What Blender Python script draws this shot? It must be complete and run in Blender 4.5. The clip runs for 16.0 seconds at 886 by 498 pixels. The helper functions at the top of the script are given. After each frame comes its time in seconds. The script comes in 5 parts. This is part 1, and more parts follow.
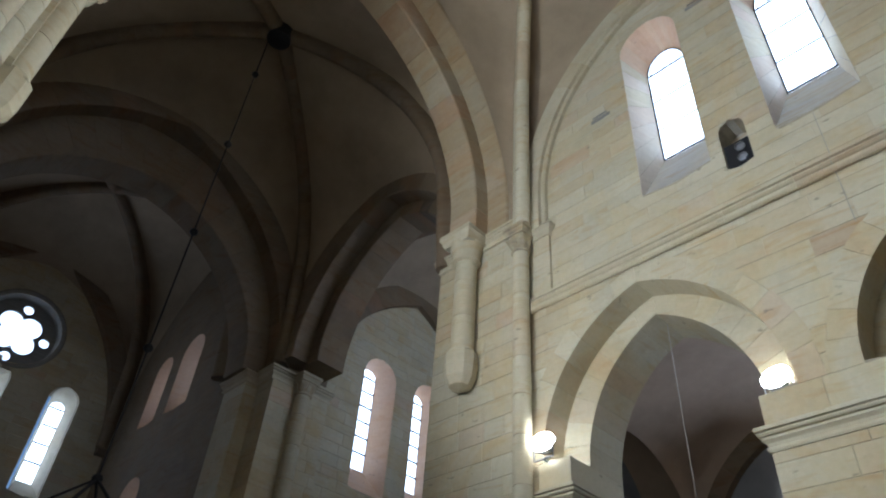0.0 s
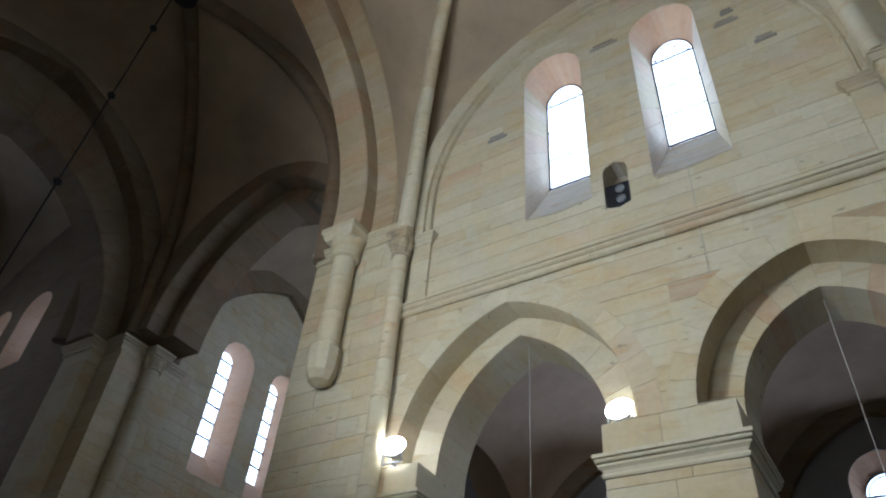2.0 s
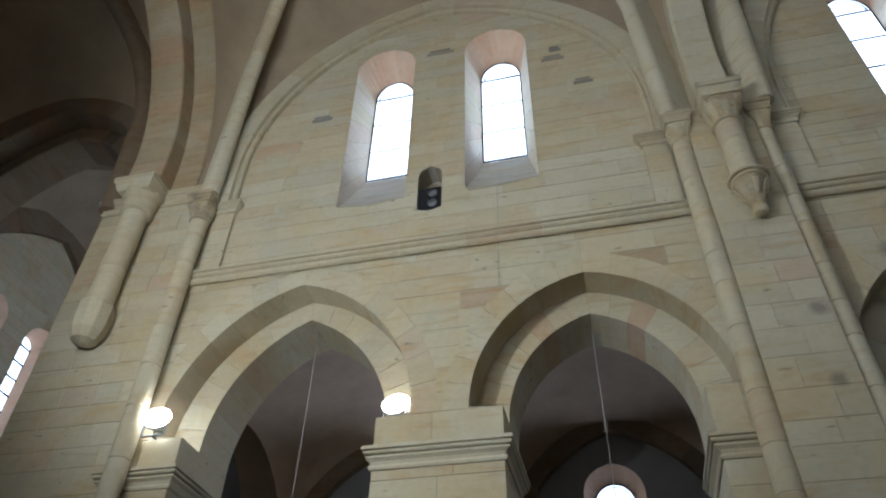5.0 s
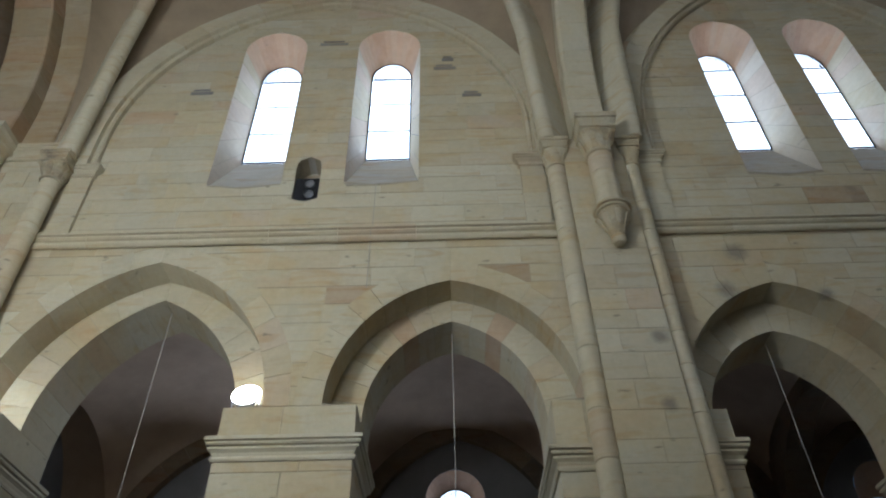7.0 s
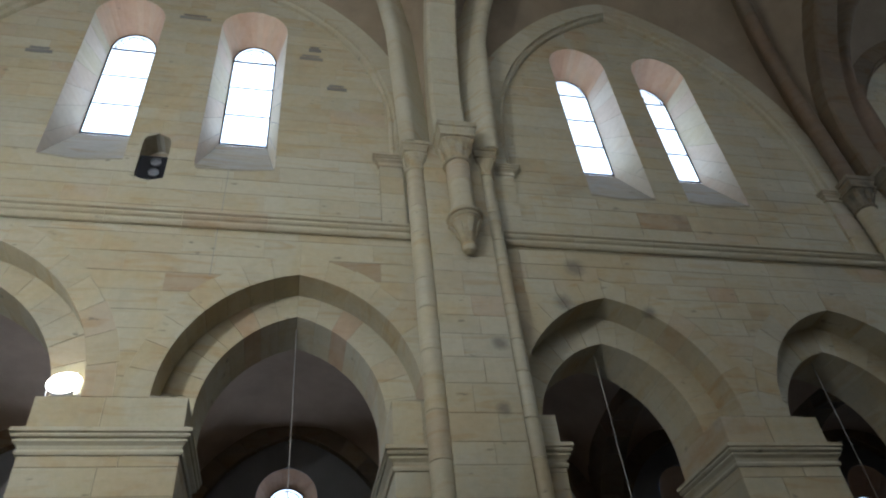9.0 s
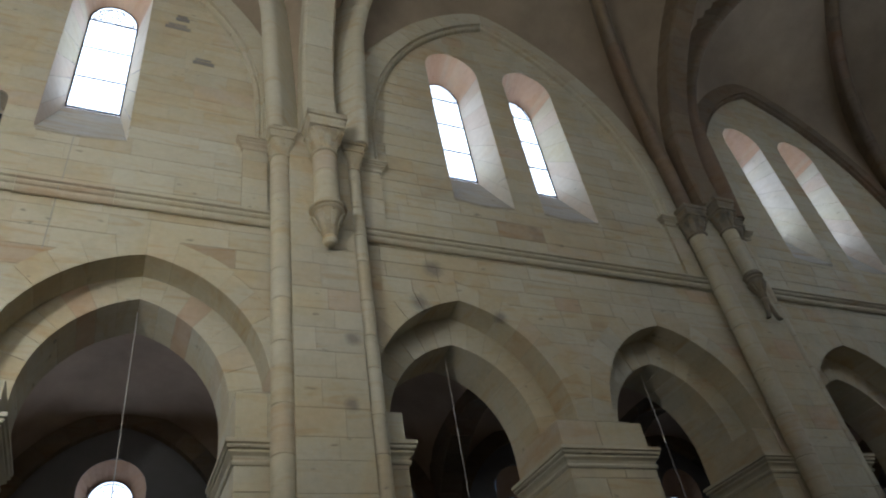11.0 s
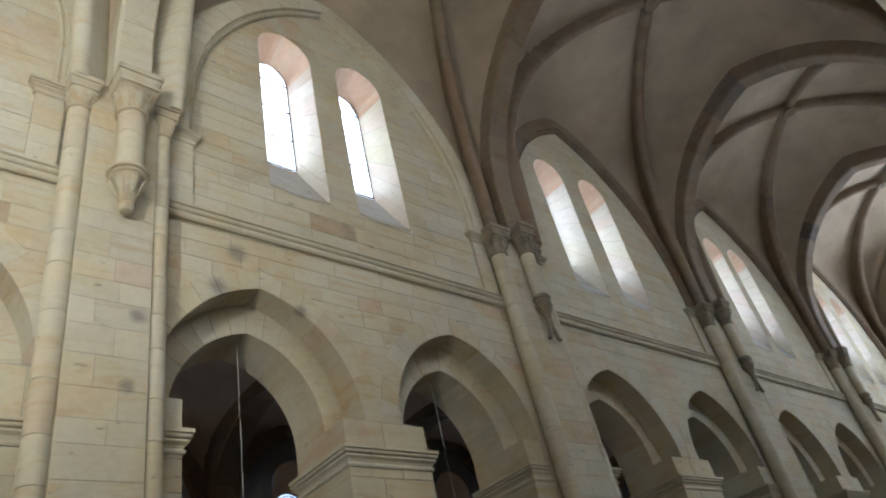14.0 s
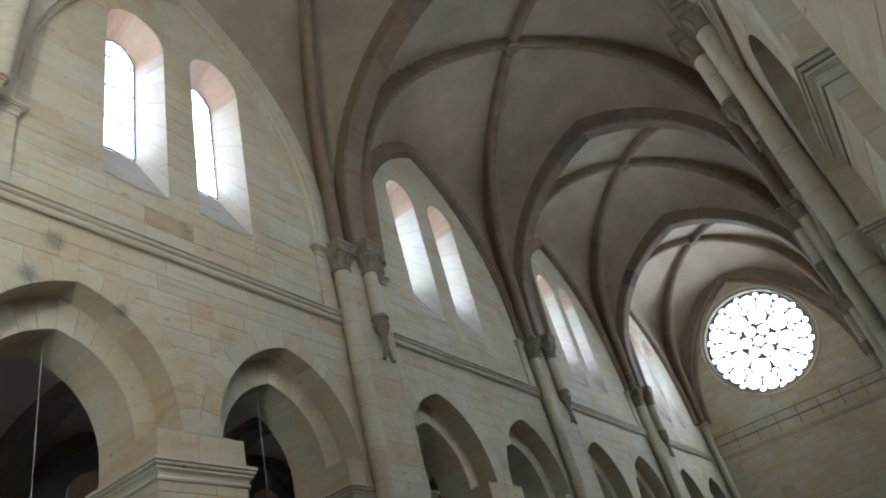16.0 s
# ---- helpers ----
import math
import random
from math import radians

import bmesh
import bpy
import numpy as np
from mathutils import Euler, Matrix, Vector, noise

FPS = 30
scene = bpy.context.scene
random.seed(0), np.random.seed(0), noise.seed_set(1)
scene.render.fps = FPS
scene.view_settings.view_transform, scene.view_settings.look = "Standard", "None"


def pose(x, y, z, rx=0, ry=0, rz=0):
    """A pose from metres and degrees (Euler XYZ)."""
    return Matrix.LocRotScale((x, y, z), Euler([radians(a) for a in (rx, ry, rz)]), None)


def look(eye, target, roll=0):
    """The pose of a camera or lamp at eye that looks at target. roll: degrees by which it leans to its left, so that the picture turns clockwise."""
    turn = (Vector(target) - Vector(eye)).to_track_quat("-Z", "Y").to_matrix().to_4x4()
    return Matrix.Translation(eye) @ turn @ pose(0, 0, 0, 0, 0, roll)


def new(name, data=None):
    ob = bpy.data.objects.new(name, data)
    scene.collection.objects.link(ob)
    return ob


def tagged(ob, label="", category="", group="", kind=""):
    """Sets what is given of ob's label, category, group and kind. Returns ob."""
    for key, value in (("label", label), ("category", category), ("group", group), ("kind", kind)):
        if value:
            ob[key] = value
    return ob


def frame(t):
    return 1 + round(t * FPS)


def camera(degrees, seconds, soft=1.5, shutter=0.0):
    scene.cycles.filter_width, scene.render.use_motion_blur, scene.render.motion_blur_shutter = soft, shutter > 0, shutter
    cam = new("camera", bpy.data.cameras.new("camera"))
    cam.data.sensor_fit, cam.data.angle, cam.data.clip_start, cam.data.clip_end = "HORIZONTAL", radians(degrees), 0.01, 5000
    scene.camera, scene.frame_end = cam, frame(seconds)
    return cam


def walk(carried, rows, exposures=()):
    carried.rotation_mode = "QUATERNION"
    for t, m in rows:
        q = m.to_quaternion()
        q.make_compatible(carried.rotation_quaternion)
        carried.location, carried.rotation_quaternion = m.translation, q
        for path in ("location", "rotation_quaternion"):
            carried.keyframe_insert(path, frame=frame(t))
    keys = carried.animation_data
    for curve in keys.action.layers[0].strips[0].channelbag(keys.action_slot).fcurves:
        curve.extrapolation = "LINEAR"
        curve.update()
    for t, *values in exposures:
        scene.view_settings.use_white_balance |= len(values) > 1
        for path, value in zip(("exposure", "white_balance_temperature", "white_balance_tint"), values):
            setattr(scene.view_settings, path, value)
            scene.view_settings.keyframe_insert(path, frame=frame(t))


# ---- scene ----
cam = camera(64.0, 16.0, soft=2.1)
PATH = [
    (0.0, 0, 0, 1.6, 130.31, -3.70, 44.52),
    (0.5, 0, 0, 1.6, 130.78, -3.62, 41.70),
    (1.0, 0, 0, 1.6, 131.01, -3.96, 38.41),
    (1.5, 0, 0, 1.6, 131.61, -4.19, 34.90),
    (2.0, 0, 0, 1.6, 131.31, -4.11, 31.48),
    (2.5, 0, 0, 1.6, 131.55, -3.15, 27.39),
    (3.0, 0, 0, 1.6, 131.42, -2.55, 24.56),
    (3.5, 0, 0, 1.6, 131.17, -2.39, 21.23),
    (4.0, 0, 0, 1.6, 131.36, -2.05, 17.76),
    (4.2, 0, 0, 1.6, 131.37, -1.90, 16.81),
    (6.3, 0, 0, 1.6, 131.25, 0.26, 6.37),
    (6.5, 0, 0, 1.6, 131.48, 0.36, 4.97),
    (7.0, 0, 0, 1.6, 131.29, 0.82, 1.24),
    (7.5, 0, 0, 1.6, 131.46, 1.54, -1.76),
    (8.0, 0, 0, 1.6, 131.07, 2.81, -5.28),
    (8.5, 0, 0, 1.6, 131.15, 3.92, -8.29),
    (9.0, 0, 0, 1.6, 130.63, 5.11, -10.75),
    (9.5, 0, 0, 1.6, 130.81, 6.20, -13.35),
    (10.0, 0, 0, 1.6, 130.05, 6.96, -16.88),
    (10.2, 0, 0, 1.6, 129.65, 7.26, -18.16),
    (12.3, 0, 0, 1.6, 127.58, 10.98, -29.36),
    (12.5, 0, 0, 1.6, 127.14, 11.20, -30.62),
    (13.0, 0, 0, 1.6, 126.41, 11.25, -32.74),
    (13.5, 0, 0, 1.6, 126.01, 11.68, -36.15),
    (14.0, 0, 0, 1.6, 125.72, 11.81, -39.52),
    (14.5, 0, 0, 1.6, 124.76, 12.74, -43.76),
    (15.0, 0, 0, 1.6, 123.92, 13.51, -46.12),
    (15.5, 0, 0, 1.6, 123.80, 14.68, -49.68),
    (16.0, 0, 0, 1.6, 124.05, 14.01, -53.56),
]
EXPOSURES = [(0.0, 0.0, 5350, 9), (2.0, -0.04, 5350, 9), (4.0, -0.16, 5450, 8), (6.5, -0.3, 5500, 8), (9.0, -0.4, 5550, 8), (10.0, -0.4, 5650, 9), (11.5, -0.2, 5850, 10), (12.5, 0.12, 5950, 10), (13.0, 0.54, 5900, 10), (13.5, 0.7, 5850, 10), (14.5, 0.72, 5700, 10), (16.0, 0.78, 5500, 10)]
walk(cam, [(r[0], pose(*r[1:])) for r in PATH], EXPOSURES)

# ---- light ----
world = bpy.data.worlds.new("sky")
scene.world = world
world.use_nodes = True
wn = world.node_tree.nodes
sky = wn.new("ShaderNodeTexSky")
sky.sky_type = "NISHITA"
sky.sun_disc = False
sky.sun_elevation, sky.sun_rotation = radians(38), radians(200)
wn["Background"].inputs["Strength"].default_value = 0.10
world.node_tree.links.new(sky.outputs["Color"], wn["Background"].inputs["Color"])
sun_data = bpy.data.lights.new("sun", "SUN")
sun_data.energy, sun_data.angle, sun_data.color = 1.0, radians(12), (1.0, 0.96, 0.9)
new("sun", sun_data).matrix_world = look((0, -60, 60), (0, 0, 0))


def area_lamp(name, eye, target, sx, sy, watts, color):
    data = bpy.data.lights.new(name, "AREA")
    data.shape, data.size, data.size_y = "RECTANGLE", sx, sy
    data.energy, data.color = watts, color
    ob = new(name, data)
    ob.matrix_world = look(eye, target)
    return ob


def spot_lamp(name, eye, target, watts, color, cone=150, size=0.12):
    data = bpy.data.lights.new(name, "SPOT")
    data.energy, data.color, data.spot_size, data.spot_blend = watts, color, radians(cone), 0.6
    data.shadow_soft_size = size
    ob = new(name, data)
    ob.matrix_world = look(eye, target)
    return ob


WINDOW_WATTS = 40.0      # one clerestory window, radiated by its sky-lit opening
ROSE_WATTS, AISLE_WATTS, CHOIR_WATTS, TRANSEPT_WATTS = 800.0, 6.0, 27.0, 34.0
NFLOOD_WATTS, SFLOOD_WATTS = 1000.0, 1450.0
DAY = (0.81, 0.885, 1.0)
FLOOD = (1.0, 0.96, 0.84)

# ---- materials ----


def mat_new(name):
    m = bpy.data.materials.new(name)
    m.use_nodes = True
    return m, m.node_tree.nodes, m.node_tree.links, m.node_tree.nodes["Principled BSDF"]


def stone(name, stops, stain=(0.30, 0.27, 0.22), stain_amount=0.35, bump=0.35, rough=0.88, scale=1.0, veins=0.6, spots=(), drifts=0.6):
    """Weathered sandstone: tone by piece, blotches, grain, dark stains."""
    m, n, l, p = mat_new(name)
    info, geo, tex = n.new("ShaderNodeObjectInfo"), n.new("ShaderNodeNewGeometry"), n.new("ShaderNodeTexCoord")
    add = n.new("ShaderNodeMath"); add.operation = "ADD"
    l.new(info.outputs["Random"], add.inputs[0]); l.new(geo.outputs["Random Per Island"], add.inputs[1])
    frac = n.new("ShaderNodeMath"); frac.operation = "FRACT"
    l.new(add.outputs[0], frac.inputs[0])
    ramp = n.new("ShaderNodeValToRGB")
    ramp.color_ramp.interpolation = "LINEAR"
    e = ramp.color_ramp.elements
    while len(e) < len(stops):
        e.new(0.5)
    for k, (pos, col) in enumerate(stops):
        e[k].position, e[k].color = pos, (*col, 1)
    l.new(frac.outputs[0], ramp.inputs["Fac"])
    big = n.new("ShaderNodeTexNoise"); big.inputs["Scale"].default_value = 0.9 * scale; big.inputs["Detail"].default_value = 6
    big.inputs["Roughness"].default_value = 0.62
    fine = n.new("ShaderNodeTexNoise"); fine.inputs["Scale"].default_value = 9 * scale; fine.inputs["Detail"].default_value = 8
    fine.inputs["Roughness"].default_value = 0.7
    for t in (big, fine):
        l.new(geo.outputs["Position"], t.inputs["Vector"])
    # veined blotches across each block
    map1 = n.new("ShaderNodeMapRange"); map1.inputs["From Min"].default_value, map1.inputs["From Max"].default_value = 0.3, 0.7
    map1.inputs["To Min"].default_value, map1.inputs["To Max"].default_value = 0.93, 1.06
    l.new(fine.outputs["Fac"], map1.inputs["Value"])
    mul = n.new("ShaderNodeMix"); mul.data_type, mul.blend_type = "RGBA", "MULTIPLY"
    mul.inputs["Factor"].default_value = 1.0
    l.new(ramp.outputs["Color"], mul.inputs["A"]); l.new(map1.outputs[0], mul.inputs["B"])
    # bedding streaks that run along the courses, shifted from block to block
    shift = n.new("ShaderNodeVectorMath"); shift.operation = "MULTIPLY_ADD"
    l.new(geo.outputs["Position"], shift.inputs[0])
    shift.inputs[1].default_value = (0.55, 0.55, 3.6)
    comb = n.new("ShaderNodeCombineXYZ")
    sc = n.new("ShaderNodeMath"); sc.operation = "MULTIPLY"; sc.inputs[1].default_value = 37.0
    l.new(frac.outputs[0], sc.inputs[0]); l.new(sc.outputs[0], comb.inputs["X"]); l.new(sc.outputs[0], comb.inputs["Z"])
    l.new(comb.outputs[0], shift.inputs[2])
    bed = n.new("ShaderNodeTexNoise"); bed.inputs["Scale"].default_value = 1.6; bed.inputs["Detail"].default_value = 5
    bed.inputs["Roughness"].default_value = 0.55; bed.inputs["Distortion"].default_value = 0.9
    l.new(shift.outputs[0], bed.inputs["Vector"])
    warm = n.new("ShaderNodeMapRange"); warm.inputs["From Min"].default_value, warm.inputs["From Max"].default_value = 0.54, 0.70
    warm.inputs["To Min"].default_value, warm.inputs["To Max"].default_value = 0.0, veins
    l.new(bed.outputs["Fac"], warm.inputs["Value"])
    vein = n.new("ShaderNodeMix"); vein.data_type, vein.blend_type = "RGBA", "MULTIPLY"
    l.new(warm.outputs[0], vein.inputs["Factor"]); l.new(mul.outputs["Result"], vein.inputs["A"])
    vein.inputs["B"].default_value = (0.86, 0.66, 0.45, 1)
    pale = n.new("ShaderNodeMapRange"); pale.inputs["From Min"].default_value, pale.inputs["From Max"].default_value = 0.46, 0.30
    pale.inputs["To Min"].default_value, pale.inputs["To Max"].default_value = 0.0, 0.45
    l.new(bed.outputs["Fac"], pale.inputs["Value"])
    lite = n.new("ShaderNodeMix"); lite.data_type = "RGBA"
    l.new(pale.outputs[0], lite.inputs["Factor"]); l.new(vein.outputs["Result"], lite.inputs["A"])
    lite.inputs["B"].default_value = (*[min(1.0, c * 1.12) for c in stops[len(stops) // 2][1]], 1)
    # broad ochre and pinkish drifts that cross the joints
    drift = n.new("ShaderNodeTexNoise"); drift.inputs["Scale"].default_value = 0.55 * scale; drift.inputs["Detail"].default_value = 7
    drift.inputs["Roughness"].default_value = 0.6; drift.inputs["Distortion"].default_value = 1.3
    l.new(geo.outputs["Position"], drift.inputs["Vector"])
    tone = n.new("ShaderNodeValToRGB")
    te = tone.color_ramp.elements
    te.new(0.5); te.new(0.6)
    for k, (pos, col) in enumerate(((0.30, (1.05, 1.06, 1.10)), (0.46, (1.0, 1.0, 1.0)), (0.56, (1.0, 0.93, 0.78)), (0.70, (0.98, 0.80, 0.62)))):
        te[k].position, te[k].color = pos, (*col, 1)
    l.new(drift.outputs["Fac"], tone.inputs["Fac"])
    toned = n.new("ShaderNodeMix"); toned.data_type, toned.blend_type = "RGBA", "MULTIPLY"
    toned.inputs["Factor"].default_value = drifts
    l.new(lite.outputs["Result"], toned.inputs["A"]); l.new(tone.outputs["Color"], toned.inputs["B"])
    mask = n.new("ShaderNodeMapRange"); mask.inputs["From Min"].default_value, mask.inputs["From Max"].default_value = 0.52, 0.74
    mask.inputs["To Min"].default_value, mask.inputs["To Max"].default_value = 0.0, stain_amount
    l.new(big.outputs["Fac"], mask.inputs["Value"])
    mix = n.new("ShaderNodeMix"); mix.data_type = "RGBA"
    l.new(mask.outputs[0], mix.inputs["Factor"]); l.new(toned.outputs["Result"], mix.inputs["A"])
    mix.inputs["B"].default_value = (*stain, 1)
    # small dark chips and pits
    chip = n.new("ShaderNodeTexNoise"); chip.inputs["Scale"].default_value = 3.4 * scale; chip.inputs["Detail"].default_value = 3
    squash = n.new("ShaderNodeVectorMath"); squash.operation = "MULTIPLY"; squash.inputs[1].default_value = (1.0, 1.0, 2.6)
    l.new(geo.outputs["Position"], squash.inputs[0]); l.new(squash.outputs[0], chip.inputs["Vector"])
    pit = n.new("ShaderNodeMapRange"); pit.inputs["From Min"].default_value, pit.inputs["From Max"].default_value = 0.70, 0.76
    pit.inputs["To Min"].default_value, pit.inputs["To Max"].default_value = 0.0, 0.6
    l.new(chip.outputs["Fac"], pit.inputs["Value"])
    pitted = n.new("ShaderNodeMix"); pitted.data_type = "RGBA"
    l.new(pit.outputs[0], pitted.inputs["Factor"]); l.new(mix.outputs["Result"], pitted.inputs["A"])
    pitted.inputs["B"].default_value = (*[c * 0.55 for c in stain], 1)
    last = pitted.outputs["Result"]
    for sx, sy, sz, sr in spots:
        warp = n.new("ShaderNodeVectorMath"); warp.operation = "MULTIPLY_ADD"
        l.new(fine.outputs["Color"], warp.inputs[0]); warp.inputs[1].default_value = (sr * 1.2, sr * 1.2, sr * 1.2)
        l.new(geo.outputs["Position"], warp.inputs[2])
        dist = n.new("ShaderNodeVectorMath"); dist.operation = "DISTANCE"
        l.new(warp.outputs[0], dist.inputs[0]); dist.inputs[1].default_value = (sx + sr * 0.6, sy + sr * 0.6, sz + sr * 0.6)
        fall = n.new("ShaderNodeMapRange"); fall.inputs["From Min"].default_value, fall.inputs["From Max"].default_value = sr * 0.3, sr
        fall.inputs["To Min"].default_value, fall.inputs["To Max"].default_value = 0.7, 0.0
        l.new(dist.outputs["Value"], fall.inputs["Value"])
        spot = n.new("ShaderNodeMix"); spot.data_type = "RGBA"
        l.new(fall.outputs[0], spot.inputs["Factor"]); l.new(last, spot.inputs["A"]); spot.inputs["B"].default_value = (0.17, 0.16, 0.14, 1)
        last = spot.outputs["Result"]
    l.new(last, p.inputs["Base Color"])
    p.inputs["Roughness"].default_value = rough
    p.inputs["Specular IOR Level"].default_value = 0.25
    b = n.new("ShaderNodeBump"); b.inputs["Strength"].default_value = bump; b.inputs["Distance"].default_value = 0.012
    l.new(fine.outputs["Fac"], b.inputs["Height"]); l.new(b.outputs["Normal"], p.inputs["Normal"])
    return m


def plain(name, col, rough=0.8, metal=0.0, var=0.25, scale=2.0, bump=0.15):
    m, n, l, p = mat_new(name)
    geo, tex = n.new("ShaderNodeNewGeometry"), n.new("ShaderNodeTexNoise")
    tex.inputs["Scale"].default_value, tex.inputs["Detail"].default_value = scale, 7
    tex.inputs["Roughness"].default_value = 0.65
    l.new(geo.outputs["Position"], tex.inputs["Vector"])
    r = n.new("ShaderNodeValToRGB")
    r.color_ramp.elements[0].position, r.color_ramp.elements[1].position = 0.3, 0.7
    r.color_ramp.elements[0].color = (*[c * (1 - var) for c in col], 1)
    r.color_ramp.elements[1].color = (*[min(1, c * (1 + var)) for c in col], 1)
    l.new(tex.outputs["Fac"], r.inputs["Fac"]); l.new(r.outputs["Color"], p.inputs["Base Color"])
    p.inputs["Roughness"].default_value, p.inputs["Metallic"].default_value = rough, metal
    p.inputs["Specular IOR Level"].default_value = 0.3
    b = n.new("ShaderNodeBump"); b.inputs["Strength"].default_value = bump; b.inputs["Distance"].default_value = 0.01
    l.new(tex.outputs["Fac"], b.inputs["Height"]); l.new(b.outputs["Normal"], p.inputs["Normal"])
    return m


CREAM, PALE, OCHRE, PINK, GREY = (0.49, 0.44, 0.315), (0.515, 0.475, 0.355), (0.47, 0.40, 0.27), (0.48, 0.385, 0.28), (0.465, 0.425, 0.32)
ASHLAR = stone("sandstone_ashlar", [(0.0, CREAM), (0.14, GREY), (0.28, CREAM), (0.46, PALE), (0.58, CREAM), (0.70, OCHRE), (0.78, OCHRE), (0.84, CREAM), (0.91, PINK), (0.96, CREAM), (1.0, PALE)], veins=0.5, spots=[(4.78, 9.0, 9.28, 0.24), (4.42, 9.0, 8.48, 0.22), (5.95, 9.0, 8.35, 0.16), (3.05, 8.64, 7.4, 0.16), (2.95, 8.64, 6.3, 0.14)])
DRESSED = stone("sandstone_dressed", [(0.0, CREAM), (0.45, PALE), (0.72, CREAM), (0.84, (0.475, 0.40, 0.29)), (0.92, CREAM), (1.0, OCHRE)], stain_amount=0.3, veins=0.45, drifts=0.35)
# the same sandstone darkened for weakly lit parts: shade put into the colour
SHADESTONE = stone("sandstone_shaded", [(0.0, (0.185, 0.143, 0.097)), (0.4, (0.21, 0.162, 0.108)), (0.68, (0.17, 0.133, 0.09)), (0.84, (0.22, 0.15, 0.098)), (0.96, (0.19, 0.148, 0.10)), (1.0, (0.11, 0.095, 0.075))], stain=(0.10, 0.086, 0.066), stain_amount=0.45)
CARVED = stone("sandstone_carved", [(0.0, CREAM), (0.5, (0.45, 0.395, 0.28)), (1.0, (0.42, 0.36, 0.25))], stain=(0.13, 0.115, 0.095), stain_amount=0.85, scale=2.4)
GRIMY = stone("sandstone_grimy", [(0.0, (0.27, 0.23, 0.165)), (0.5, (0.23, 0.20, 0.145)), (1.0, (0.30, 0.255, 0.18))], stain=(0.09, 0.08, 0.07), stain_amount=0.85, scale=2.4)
WARMSTONE = stone("sandstone_warm", [(0.0, (0.39, 0.325, 0.22)), (0.35, (0.36, 0.285, 0.185)), (0.6, (0.42, 0.355, 0.25)), (0.8, (0.40, 0.27, 0.175)), (1.0, (0.37, 0.31, 0.21))], stain_amount=0.4)
REVEAL = stone("sandstone_reveal", [(0.0, PALE), (0.6, (0.57, 0.52, 0.44)), (1.0, (0.52, 0.43, 0.35))], stain_amount=0.2, veins=0.2, drifts=0.3)
HEADSTONE = stone("sandstone_pink", [(0.0, (0.53, 0.365, 0.26)), (0.6, (0.55, 0.39, 0.28)), (1.0, (0.55, 0.425, 0.315))], stain_amount=0.2, veins=0.25, drifts=0.4)
PINKSTONE = stone("sandstone_reddish", [(0.0, (0.46, 0.345, 0.24)), (0.5, (0.47, 0.365, 0.25)), (1.0, (0.45, 0.335, 0.235))], stain_amount=0.35)
SILLSTONE = stone("grey_sill_stone", [(0.0, (0.37, 0.36, 0.335)), (0.6, (0.43, 0.415, 0.375)), (1.0, (0.40, 0.37, 0.32))], stain_amount=0.3)
BROWNSTONE = stone("brown_veined_stone", [(0.0, (0.37, 0.29, 0.195)), (0.5, (0.41, 0.33, 0.22)), (1.0, (0.43, 0.33, 0.235))], stain=(0.16, 0.13, 0.10), stain_amount=0.6, veins=0.9, scale=1.8)
DARKBLOCK = stone("blackened_stone", [(0.0, (0.20, 0.195, 0.185)), (1.0, (0.27, 0.26, 0.24))])
MORTAR = plain("lime_mortar", (0.33, 0.29, 0.215), 0.95, var=0.2, scale=6)
PLASTER = plain("vault_plaster", (0.325, 0.255, 0.174), 0.92, var=0.18, scale=0.7, bump=0.1)
AISLEPLASTER = plain("aisle_plaster", (0.47, 0.36, 0.265), 0.92, var=0.15, scale=0.8, bump=0.1)
# aisle plaster in a darker grey: the outer wall's shade is in the colour
AISLEWALL_SHADE = plain("aisle_wall_shaded", (0.23, 0.225, 0.225), 0.92, var=0.15, scale=0.8, bump=0.1)
FLOORMAT = plain("stone_floor", (0.17, 0.155, 0.135), 0.7, var=0.2, scale=1.5)
LEAD = plain("dark_lead", (0.05, 0.05, 0.055), 0.6, 0.6, var=0.2)
BLACK = plain("black_metal", (0.02, 0.021, 0.024), 0.45, 0.3, var=0.2)
STEEL = plain("grey_metal", (0.32, 0.33, 0.35), 0.35, 0.9, var=0.1)
CABLE = plain("grey_cable", (0.34, 0.32, 0.27), 0.7, var=0.1)
CORD = plain("pale_cord", (0.36, 0.34, 0.31), 0.7, var=0.1)


def glass_mat():
    m, n, l, p = mat_new("clear_pane")
    p.inputs["Base Color"].default_value = (0.95, 0.97, 1.0, 1)
    p.inputs["Roughness"].default_value = 0.25
    p.inputs["Transmission Weight"].default_value = 1.0
    p.inputs["IOR"].default_value = 1.02
    return m


def glow_mat(name, col, strength):
    m, n, l, p = mat_new(name)
    p.inputs["Emission Color"].default_value = (*col, 1)
    p.inputs["Emission Strength"].default_value = strength
    return m


GLASS = glass_mat()
LAMP_FACE = glow_mat("lit_lamp_face", (1.0, 0.97, 0.86), 60.0)

# ---- shape helpers ----
YC = 4.0           # centre line of the nave; v is the distance from it
V = 5.0            # face of the nave walls


